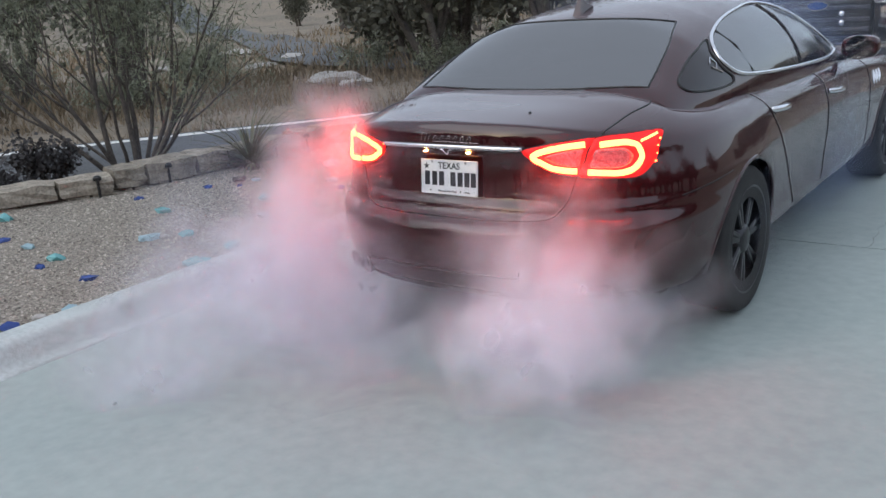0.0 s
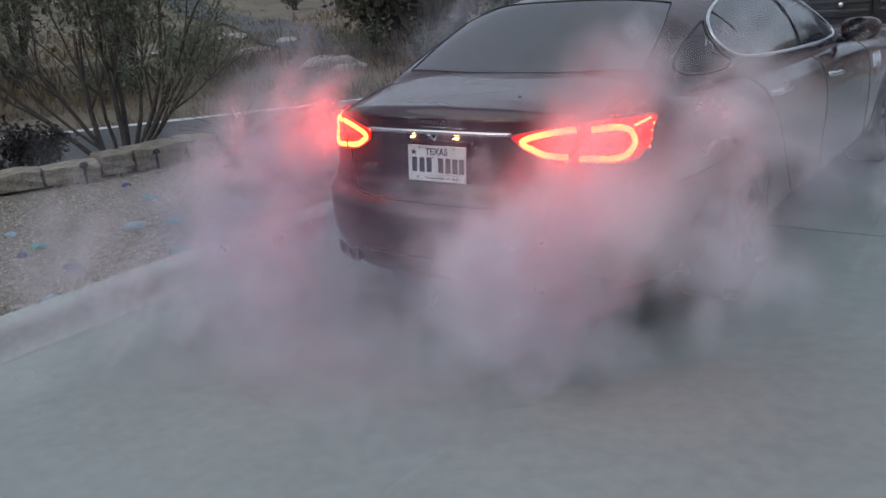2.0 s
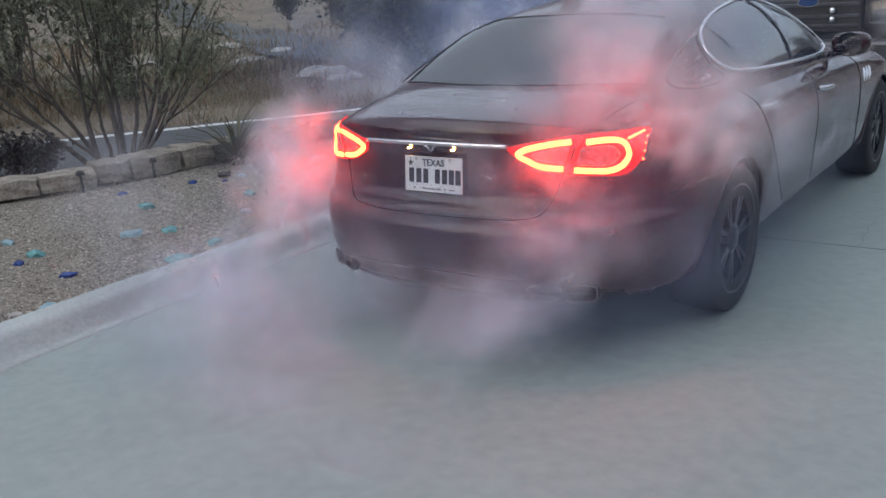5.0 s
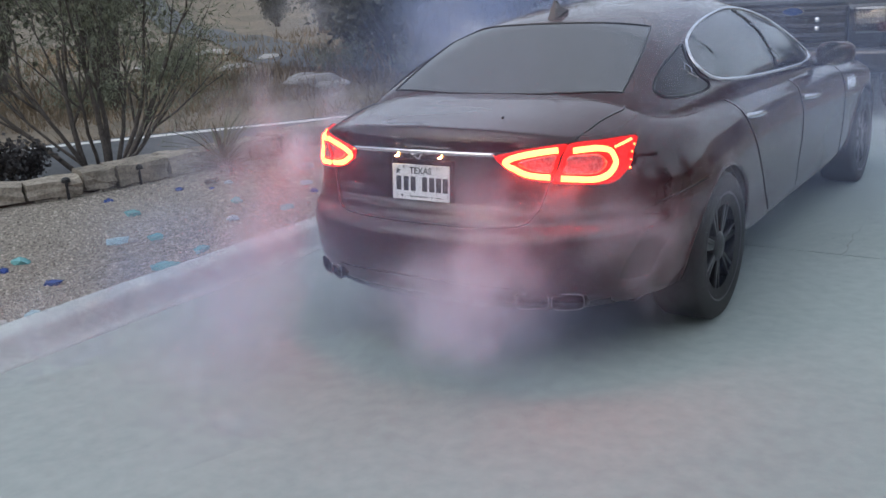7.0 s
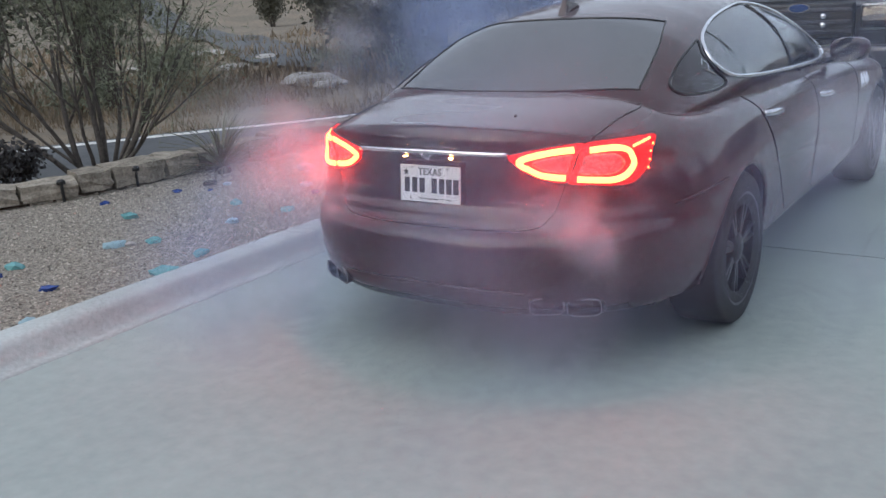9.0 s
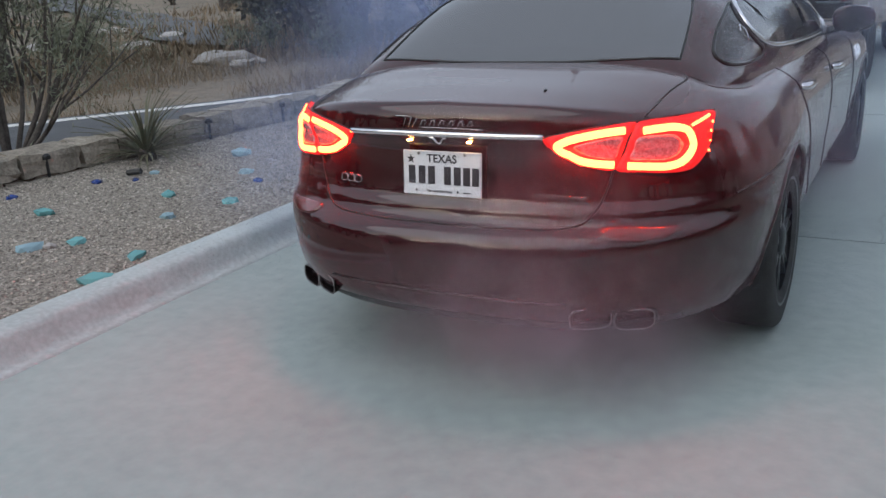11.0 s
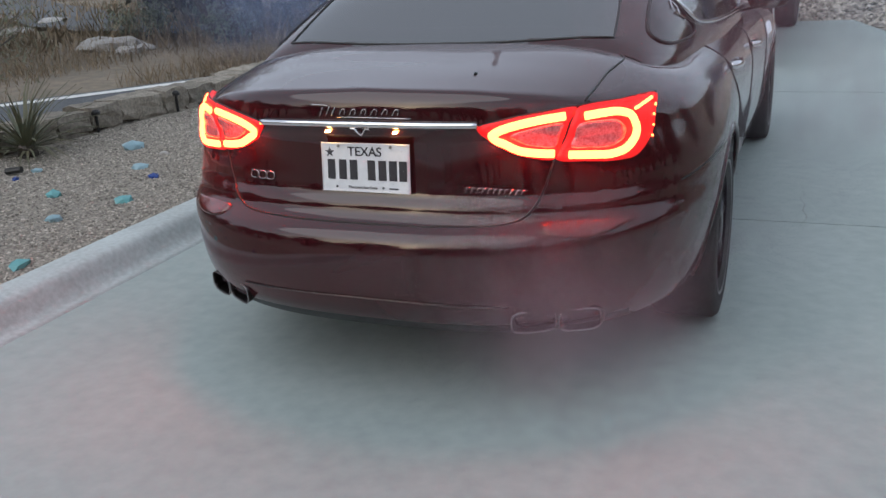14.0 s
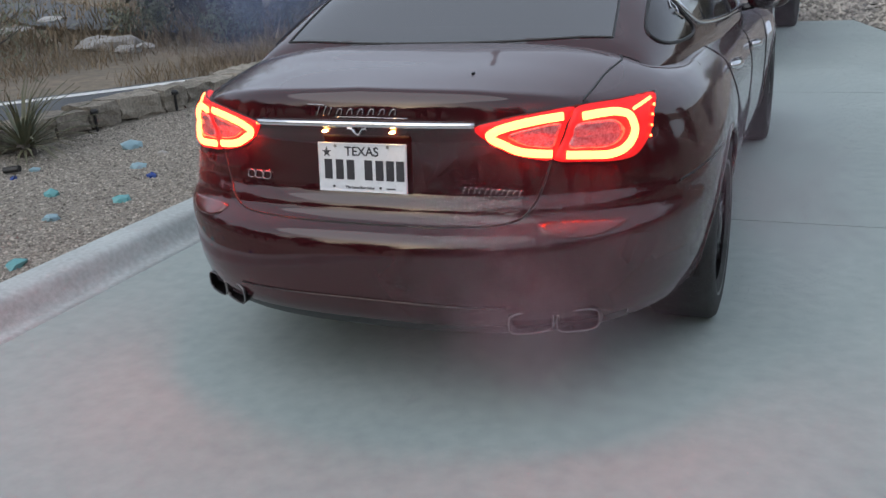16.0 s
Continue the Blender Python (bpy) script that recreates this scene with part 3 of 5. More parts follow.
def tail_patch(outline, out, depth=0.012, rings=6):
    """A plate that follows the rear face within an outline of (x, z), with a turned-in rim."""
    cx, cz = sum(p[0] for p in outline) / len(outline), sum(p[1] for p in outline) / len(outline)
    verts, faces, k = [on_tail(cx, cz, out)], [], len(outline)
    for r in range(1, rings + 2):
        f = min(r, rings) / rings
        for p in outline:
            x, z = cx + (p[0] - cx) * f, cz + (p[1] - cz) * f
            verts.append(on_tail(x, z, out if r <= rings else out - depth))
    for j in range(k):
        faces.append((0, 1 + j, 1 + (j + 1) % k))
    for r in range(rings):
        for j in range(k):
            a, b = 1 + r * k, 1 + (r + 1) * k
            faces.append((a + j, b + j, b + (j + 1) % k, a + (j + 1) % k))
    return verts, faces


def loop2(points, steps=6):
    return [(p.x, p.y) for p in curve_through([(a, b, 0) for a, b in points], steps, True)]


def tail_tube(points, radius, out, steps=8, flat=1.0, closed=False, sides=8):
    path = [on_tail(p.x, p.y, out) for p in curve_through([(a, b, 0) for a, b in points], steps, closed)]
    return tube(path, radius, sides, closed, flat, up=(0, -1, 0) if flat != 1.0 else None)


def write(name, text, size, m, mat, parent, label=""):
    """Built-in lettering as a mesh."""
    cu = bpy.data.curves.new(name, "FONT")
    cu.body, cu.size, cu.align_x, cu.align_y, cu.extrude, cu.offset = text, size, "CENTER", "CENTER", 0.0008, size * 0.012
    tmp = bpy.data.objects.new(name, cu)
    me = bpy.data.meshes.new_from_object(tmp)
    bpy.data.objects.remove(tmp)
    me.materials.clear()
    me.materials.append(mat)
    ob = new(name, me)
    ob.parent, ob.matrix_basis = parent, m
    return tagged(ob, label) if label else ob


def flipped(shape, sign):
    v, f = shape
    return ([Vector((p[0] * sign, p[1], p[2])) for p in v], [q[::-1] for q in f] if sign < 0 else f)


def build_wheel(parent, x, y, sign):
    wheel = part("wheel", lathe([(-0.11, 0.20), (-0.122, 0.262), (-0.125, 0.30), (-0.118, 0.335), (-0.10, 0.35), (0, 0.353), (0.10, 0.35), (0.118, 0.335), (0.125, 0.30), (0.122, 0.262), (0.11, 0.20)], 56), RUBBER, parent, "low-profile black rubber tyre on a dark rim", True)
    wheel.matrix_basis = pose(x, y, WHEEL_Z, 8, 0, 0)
    part("rim", flipped(lathe([(-0.10, 0.262), (0.118, 0.264), (0.124, 0.258), (0.118, 0.247), (0.09, 0.24), (-0.02, 0.23), (-0.10, 0.225)], 56), sign), RIM, wheel, "dark alloy rim", True)
    for i in range(7):
        bm = bmesh.new()
        for d in (-0.11, 0.11):
            a = 2 * math.pi * i / 7 + d
            piece = box((0.055, 0.05, -0.014), (0.10, 0.245, 0.014), 0.006, 1)
            bmesh.ops.transform(piece, matrix=Matrix.Rotation(a, 4, "X"), verts=piece.verts[:])
            me = bpy.data.meshes.new("tmp")
            piece.to_mesh(me)
            piece.free()
            bm.from_mesh(me)
            bpy.data.meshes.remove(me)
        if sign < 0:
            bmesh.ops.scale(bm, vec=(-1, 1, 1), verts=bm.verts[:])
            bmesh.ops.reverse_faces(bm, faces=bm.faces[:])
        part("spoke", bm, RIM, wheel)
    part("hub_cap", flipped(lathe([(0.06, 0.075), (0.10, 0.07), (0.112, 0.045), (0.114, 0.001)], 24), sign), RIM, wheel, smooth=True)
    part("brake_disc", flipped(lathe([(0.0, 0.06), (0.02, 0.06), (0.02, 0.19), (0.0, 0.19)], 40), sign), DULL_METAL, wheel, "dull steel brake disc")


def skin_tree(grid):
    """The right half of a grid, to be met by rays."""
    k = len(grid[0])
    return BVHTree.FromPolygons([p for col in grid for p in col], [(i * k + j, (i + 1) * k + j, (i + 1) * k + j + 1, i * k + j + 1) for i in range(len(grid) - 1) for j in range(k - 1)])


def build_car():
    car = thing("car", "dark maroon saloon car with lit red tail lamps on the driveway", "car")
    shell = body_grid()
    deck = skin_tree(shell)
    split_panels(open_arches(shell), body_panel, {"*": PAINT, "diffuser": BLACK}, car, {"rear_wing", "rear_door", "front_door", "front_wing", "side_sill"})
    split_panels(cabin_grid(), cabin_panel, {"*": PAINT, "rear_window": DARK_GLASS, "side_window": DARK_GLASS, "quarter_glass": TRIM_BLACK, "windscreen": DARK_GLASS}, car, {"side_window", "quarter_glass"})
    part("underbody", box((-0.78, 0.45, 0.21), (0.78, 4.9, 0.285), 0.02), BLACK, car)
    part("cabin_floor", box((-0.72, 0.75, 0.80), (0.72, 3.4, 0.84), 0.01), BLACK, car, "dark cabin interior")
    for x in (-0.36, 0.36):
        part("front_seat_back", box((x - 0.24, 2.35, 0.84), (x + 0.24, 2.5, 1.18), 0.06, 3), BLACK, car)
        part("headrest", box((x - 0.13, 2.33, 1.2), (x + 0.13, 2.44, 1.33), 0.04, 3), BLACK, car)
    # shut lines
    for name, pts in (("boot_seam", [(0.668, 0.985), (0.64, 0.965), (0.60, 0.87), (0.577, 0.82), (0.555, 0.745), (0.525, 0.685), (0.47, 0.648), (0.30, 0.638), (0.0, 0.636),
                                     (-0.30, 0.638), (-0.47, 0.648), (-0.525, 0.685), (-0.555, 0.745), (-0.577, 0.82), (-0.60, 0.87), (-0.64, 0.965), (-0.668, 0.985)]),):
        part(name, tail_tube(pts, 0.0035, 0.0, 6, sides=5), BLACK, car)
    for sign in (-1, 1):
        lid = [Vector((sign * x, y, z)) for x, y, z in ((0.655, 0.155, 0.992), (0.665, 0.25, 1.026), (0.672, 0.36, 1.052), (0.685, 0.46, 1.073), (0.69, 0.54, 1.085), (0.665, 0.60, 1.094), (0.63, 0.645, 1.104))]
        lid = [Vector((p.x, p.y, (deck.ray_cast(Vector((abs(p.x), p.y, 2)), Vector((0, 0, -1)))[0] or p).z)) for p in curve_through(lid, 5)]
        part("boot_seam", tube(lid, 0.004, 5), BLACK, car)
        for y0, z1 in ((1.45, 0.99), (2.42, 0.985), (3.48, 0.95)):
            pts = []
            for i in range(22):
                z = 0.33 + (z1 - 0.33) * i / 21
                yy = y0 + (0.42 * max(0, (0.80 - z) / 0.5) ** 1.2 if y0 == 1.45 else (0.03 * math.sin(z * 3)))
                if y0 == 1.45:
                    yy += 0.0 - 0.10 * max(0, (z - 0.8) / 0.2)
                if math.hypot(yy - WHEELS_Y[0], z - WHEEL_Z) > ARCH:
                    pts.append((sign * (flank(yy, z) + 0.0005 - 0.055 * max(0, 1 - (lerp_table(SHOULDER_Y, yy) - z) / 0.075) ** 2), yy, z))
            part("door_seam", tube(pts, 0.0035, 5), BLACK, car)
        pts = []
        for i in range(14):
            s = 0.66 + 0.24 * i / 13
            p = ring("rear", s, (0.70 + 0.035 * i / 13 - Z0) / (0.985 - Z0))
            pts.append((sign * (p.x + 0.001), p.y, p.z))
        part("bumper_seam", tube(pts, 0.003, 5), BLACK, car)
        # arch lips and liners
        for wy in WHEELS_Y:
            arc = [(wy + ARCH * math.cos(a), WHEEL_Z + ARCH * math.sin(a)) for a in np.linspace(-0.22, math.pi + 0.22, 48)]
            arc = [(y, z) for y, z in arc if z > 0.27]
            lip = []
            for y, z in arc:
                x = flank(y, z)
                if y < CORNER:
                    u = ((CORNER - y) / (CORNER - lerp_table(TAIL, z)))
                    x = flank(CORNER, z) * (1 - u ** REAR_N) ** (1 / REAR_N)
                lip.append((sign * (x - 0.004), y, z))
            part("arch_lip", tube(lip, 0.011, 8), PAINT, car, smooth=True)
            lv, lf = [], []
            for y, z in arc:
                lv += [(sign * 0.955, y, z), (sign * 0.58, y, z)]
            lf = [(2 * i, 2 * i + 1, 2 * i + 3, 2 * i + 2) for i in range(len(arc) - 1)]
            back = len(lv)
            lv += [(sign * 0.58, y, z) for y, z in arc]
            lf.append(tuple(range(back, back + len(arc))))
            part("arch_liner", (lv, lf), BLACK, car)
            build_wheel(car, sign * 0.872, wy, sign)
        # chrome round the side windows, pillar and black seal
        part("window_chrome", tube([on_cabin(p.x, p.y, sign, 0.004) for p in DAYLIGHT], 0.0105, 8, True), CHROME, car, "bright chrome window surround", True)
        part("door_pillar", tube([on_cabin(y, z, sign, 0.002) for y, z in ((2.30, 1.375), (2.28, 1.31), (2.26, 1.236), (2.24, 1.13), (2.23, 1.045))], 0.010, 6), TRIM_BLACK, car)
        part("quarter_bar", tube([on_cabin(y, z, sign, 0.002) for y, z in ((1.40, 1.30), (1.44, 1.22), (1.47, 1.085))], 0.005, 6), TRIM_BLACK, car)
        badge = part("pillar_badge", tube([on_cabin(y, z, sign, 0.004) for y, z in ((1.06, 1.165), (1.10, 1.19), (1.12, 1.165), (1.09, 1.14), (1.06, 1.15), (1.13, 1.12))], 0.0035, 6), CHROME, car, "small chrome pillar emblem")
        part("window_seal", tube([on_cabin(p.x, p.y, sign, 0.002) for p in QUARTER], 0.006, 6, True), BLACK, car)
        # door handles
        for y0, z in ((1.40, 0.905), (2.48, 0.855)):
            path = [(sign * (flank(y, z - 0.02 * (y - y0)) + o), y, z - 0.06 * (y - y0)) for y, o in ((y0, 0.004), (y0 + 0.03, 0.026), (y0 + 0.13, 0.034), (y0 + 0.23, 0.026), (y0 + 0.26, 0.004))]
            part("door_handle", tube(curve_through(path, 4), [0.012 + 0.006 * math.sin(i / 16 * math.pi) for i in range(17)], 8), CHROME, car, "chrome door handle", True)
        # wing vents
        for i in range(3):
            y, z = 3.60 + 0.07 * i, 0.80
            part("wing_vent", tube([(sign * (flank(y, z + d) + 0.003), y + d * 0.3, z + d) for d in (-0.045, -0.02, 0.0, 0.02, 0.045)], [0.006, 0.012, 0.014, 0.012, 0.006], 8, flat=0.5), CHROME, car, "small chrome wing vent")
        # door mirrors
        bm = bmesh.new()
        bmesh.ops.create_uvsphere(bm, u_segments=20, v_segments=12, radius=1)
        for v in bm.verts:
            c = v.co
            c.y = max(c.y, -0.55)
            c.x, c.y, c.z = [math.copysign(abs(q) ** 0.7, q) for q in c]
            v.co = Vector((sign * 1.0 + c.x * 0.115, 3.06 + c.y * 0.085, 1.055 + c.z * 0.072))
        mirror = part("door_mirror", bm, PAINT, car, smooth=True)
        part("mirror_arm", tube([(sign * 0.86, 3.08, 0.985), (sign * 0.93, 3.07, 1.0), (sign * 0.98, 3.07, 1.03)], 0.025, 8, flat=0.6), TRIM_BLACK, mirror)
        part("mirror_glass", tube([(sign * 1.0, 3.002, 1.055), (sign * 1.0, 2.997, 1.055)], 0.075, 24), DARK_GLASS, mirror)
        build_lamp(car, sign)
        # bumper reflectors
        ref = loop2([(0.545, 0.642), (0.60, 0.646), (0.70, 0.640), (0.785, 0.632), (0.76, 0.612), (0.70, 0.603), (0.62, 0.607), (0.575, 0.618)], 4)
        part("reflector", flipped(tail_patch(ref, 0.004, 0.02, 4), sign), REFLECTOR, car, "red bumper reflector", True)
        # tail pipes
        for cx, wd in ((0.535, 0.062), (0.662, 0.060)):
            sect = [(math.copysign(abs(math.cos(a)) ** 0.55, math.cos(a)) * wd, math.copysign(abs(math.sin(a)) ** 0.55, math.sin(a)) * 0.036) for a in np.linspace(0, 2 * math.pi, 28, endpoint=False)]
            y0 = tail_y(cx, 0.36) - 0.036
            tv, tf, k = [], [], len(sect)
            for y, f in ((y0 + 0.25, 0.96), (y0 + 0.01, 1.0), (y0, 0.97), (y0 + 0.006, 0.9), (y0 + 0.25, 0.86)):
                tv += [(sign * (cx + a * f), y + (a + wd) * 0.55, 0.342 + b * f - 0.08 * (cx - 0.555)) for a, b in sect]
            for i in range(4):
                tf += [(i * k + j, i * k + (j + 1) % k, (i + 1) * k + (j + 1) % k, (i + 1) * k + j) for j in range(k)]
            tf.append(tuple(4 * k + j for j in range(k)))
            pipe = part("tail_pipe", (tv, tf), TIP, car, "squarish dark steel exhaust tip", True)
            part("lip", tube([Vector(p) for p in tv[2 * k:3 * k]], 0.0024, 6, True), DULL_METAL, pipe, "bright steel lip", True)
    # rear window seal, chrome strip, lower chrome line
    n = 24
    seal = [(window_half(0.65) * (i / n), 0) for i in range(-n, n + 1)]
    foot = [(x, window_foot(x)) for x, _ in seal]
    top = [(0.52 * (i / n), window_top(0.52 * i / n)) for i in range(n, -n - 1, -1)]
    path = []
    flanks = [(window_half(y), y) for y in np.linspace(0.68, 1.23, 14)]
    for x, y in foot + flanks + top + [(-x, y) for x, y in flanks[::-1]]:
        path.append((x, y, cabin_z(x, y) + 0.001))
    part("rear_window_seal", tube(path, 0.0045, 6, True), BLACK, car)
    part("boot_chrome", tail_tube([(-0.37, 0.938), (-0.2, 0.941), (0, 0.942), (0.2, 0.941), (0.37, 0.938)], 0.0105, 0.012, 8, flat=0.7), CHROME, car, "chrome strip across the boot lid", True)
    part("chrome_notch", tail_tube([(-0.032, 0.930), (-0.018, 0.928), (0.0, 0.912), (0.018, 0.928), (0.032, 0.930)], 0.004, 0.008, 2), CHROME, car)
    part("bumper_line", tail_tube([(-0.47, 0.402), (-0.2, 0.408), (0, 0.410), (0.2, 0.408), (0.47, 0.400)], 0.0028, 0.002, 8), TIP, car)
    for x in (-0.115, 0.115):
        part("plate_lamp", box((x - 0.008, tail_y(x, 0.915) - 0.014, 0.9155), (x + 0.008, tail_y(x, 0.915) - 0.002, 0.920), 0.002, 1), AMBER, car, "amber-lit number plate lamp")
    # the antenna fin
    fin = [(1.19, 1.41), (1.235, 1.505), (1.255, 1.51), (1.27, 1.475), (1.34, 1.455), (1.37, 1.43)]
    fv = [(s * wd, y, z) for s in (-1, 1) for (y, z), wd in zip(fin, (0.022, 0.006, 0.005, 0.012, 0.022, 0.012))]
    k = len(fin)
    part("antenna_fin", (fv, [tuple(range(k)), tuple(range(2 * k - 1, k - 1, -1))] + [(i, i + k, (i + 1) % k + k, (i + 1) % k) for i in range(k)]), PAINT, car)
    # boot-lid camera nub
    part("boot_button", box((0.303, 0.165, 1.058), (0.311, 0.183, 1.0675), 0.003, 1), BLACK, car)
    build_plate(car)
    # script emblem as plain slanted strokes, and two small nameplates
    strokes = [[(-0.172, 0.998), (-0.135, 0.998), (-0.11, 0.996)], [(-0.14, 0.965), (-0.128, 0.992)], [(-0.118, 0.966), (-0.104, 0.994)], [(-0.10, 0.966), (-0.084, 0.992)]]
    for i in range(6):
        x = -0.072 + 0.036 * i
        strokes.append([(x, 0.968), (x + 0.012, 0.986), (x + 0.022, 0.984), (x + 0.018, 0.969)])
    strokes.append([(-0.08, 0.963), (0.05, 0.962), (0.168, 0.960)])
    emblem = part("script_emblem", joined([tail_tube(s, 0.0019, 0.004, 4, sides=6) for s in strokes]), BADGE, car, "silver slanted stroke emblem", True)
    name = [tail_tube([(0.322 + 0.0165 * i, 0.731 - 0.0009 * i), (0.329 + 0.0165 * i, 0.749 - 0.0012 * i), (0.337 + 0.0165 * i, 0.747 - 0.0012 * i)], 0.0017, 0.003, 3, sides=6) for i in range(11)]
    part("nameplate", joined(name), BADGE, car, "small silver nameplate strokes", True)
    tag = [tail_tube([(-0.455 + 0.035 * i, 0.746), (-0.45 + 0.035 * i, 0.768), (-0.425 + 0.035 * i, 0.767), (-0.428 + 0.035 * i, 0.747)], 0.0021, 0.003, 3, closed=True, sides=6) for i in range(3)]
    part("trim_badge", joined(tag), BADGE, car, "small silver and red trim badge", True)
    return car


def cabin_z(x, y):
    """Height of the cabin's skin at x and y."""
    lo, hi = lerp_table(SILL, y), lerp_table(ROOF, y)
    top = hi
    for _ in range(24):
        mid = (lo + hi) / 2
        if cabin_x(y, mid) > abs(x):
            lo = mid
        else:
            hi = mid
    return min(lo, top)


def build_lamp(car, sign):
    """A tail lamp in two halves, each with a lit loop and a lit dull field."""
    inner = loop2([(0.37, 0.932), (0.46, 0.953), (0.55, 0.966), (0.633, 0.973), (0.618, 0.93), (0.598, 0.876), (0.578, 0.826), (0.52, 0.832), (0.455, 0.853), (0.405, 0.888)], 4)
    outer = loop2([(0.645, 0.974), (0.74, 0.977), (0.818, 0.976), (0.828, 0.93), (0.824, 0.865), (0.795, 0.812), (0.745, 0.803), (0.66, 0.812), (0.584, 0.824), (0.606, 0.88), (0.628, 0.94)], 4)
    led_in = [(0.606, 0.950), (0.55, 0.946), (0.48, 0.935), (0.418, 0.918), (0.412, 0.905), (0.44, 0.880), (0.482, 0.857), (0.53, 0.847), (0.577, 0.842)]
    led_out = [(0.655, 0.944), (0.70, 0.946), (0.738, 0.943), (0.768, 0.927), (0.781, 0.895), (0.779, 0.862), (0.76, 0.835), (0.725, 0.825), (0.68, 0.829), (0.615, 0.836)]
    spike = [(0.775, 0.942), (0.795, 0.953), (0.811, 0.963)]
    lamp = thing_part("tail_lamp", car, "lit red tail lamp with a glowing loop")
    for name, o, led, core in (("inner_lens", inner, led_in, [(0.46, 0.908), (0.53, 0.925), (0.60, 0.932), (0.592, 0.90), (0.578, 0.862), (0.53, 0.866), (0.49, 0.878)]),
                               ("outer_lens", outer, led_out, [(0.645, 0.925), (0.70, 0.927), (0.738, 0.922), (0.758, 0.895), (0.752, 0.862), (0.72, 0.846), (0.67, 0.850), (0.622, 0.856), (0.63, 0.89)])):
        part(name, flipped(tail_patch(o, 0.006, 0.02), sign), LED_SOFT, lamp, smooth=True)
        part("lamp_chamber", flipped(tail_patch(loop2(core, 4), 0.010, 0.01, 5), sign), LAMP_BED, lamp, "clear ribbed lamp chamber", True)
        part("light_strip", flipped(tail_tube(led, 0.0125, 0.012, 6, flat=0.6), sign), LED, lamp, "glowing red-orange strip", True)
    part("light_strip", flipped(tail_tube(spike, 0.005, 0.012, 4, flat=0.6), sign), LED, lamp, "glowing red-orange strip", True)
    for z in (0.945, 0.92, 0.89, 0.86):
        part("marker_dot", flipped(tail_tube([(0.824, z), (0.8245, z - 0.006)], 0.003, 0.008, 2), sign), LED, lamp)
    part("lamp_rim", flipped(tail_tube([(0.822, 0.978), (0.74, 0.979), (0.63, 0.976), (0.55, 0.969), (0.46, 0.956), (0.37, 0.935)], 0.003, 0.003, 6), sign), BLACK, lamp)


def thing_part(name, parent, label):
    ob = new(name)
    ob.parent = parent
    return tagged(ob, label)


def build_plate(car):
    plate = part("number_plate", box((-0.1525, -0.003, -0.0765), (0.1525, 0.0, 0.0765), 0.0015, 1), PLATE_WHITE, car, "white number plate with dark markings and a thin frame")
    plate.matrix_basis = pose(0.004, -0.030, 0.805, -6, 0, 0)
    front = -0.0042
    frame_pts = curve_through([(-0.150, front, -0.074), (0.150, front, -0.074), (0.150, front, 0.074), (-0.150, front, 0.074)], 1, True)
    part("plate_frame", tube(frame_pts, 0.003, 6, True), PLATE_WHITE, plate)
    write("state_name", "TEXAS", 0.040, pose(0.0, front, 0.049, 90, 0, 0), INK, plate, "dark state name lettering")
    write("motto", "The Lone Star State", 0.0125, pose(-0.01, front, -0.062, 90, 0, 0), INK, plate, "small dark motto lettering")
    for i, x in enumerate((-0.118, -0.078, -0.040, 0.010 + 0.012, 0.060, 0.096, 0.130)):
        part("number_bar", box((x - 0.013, front - 0.0008, -0.038), (x + 0.013, front + 0.001, 0.024)), INK, plate)
    star = []
    for i in range(10):
        r, a = (0.018 if i % 2 == 0 else 0.007), math.pi / 2 + i * math.pi / 5
        star.append((-0.122 + r * math.cos(a), front, 0.046 + r * math.sin(a)))
    part("star", ([Vector(p) for p in star], [tuple(range(10))]), INK, plate)
    for x in (-0.045 - 0.055, 0.062):
        part("plate_bolt", tube([(x, front, -0.063 + 0.002), (x, front - 0.002, -0.061)], 0.004, 8), INK, plate)
    for x in (-0.09, 0.09):
        part("plate_bolt", tube([(x, front, 0.066), (x, front - 0.003, 0.066)], 0.005, 10), DULL_METAL, plate)
    part("serial_bar", box((0.082, front - 0.0005, -0.0645), (0.112, front + 0.001, -0.0605)), INK, plate)


build_car()


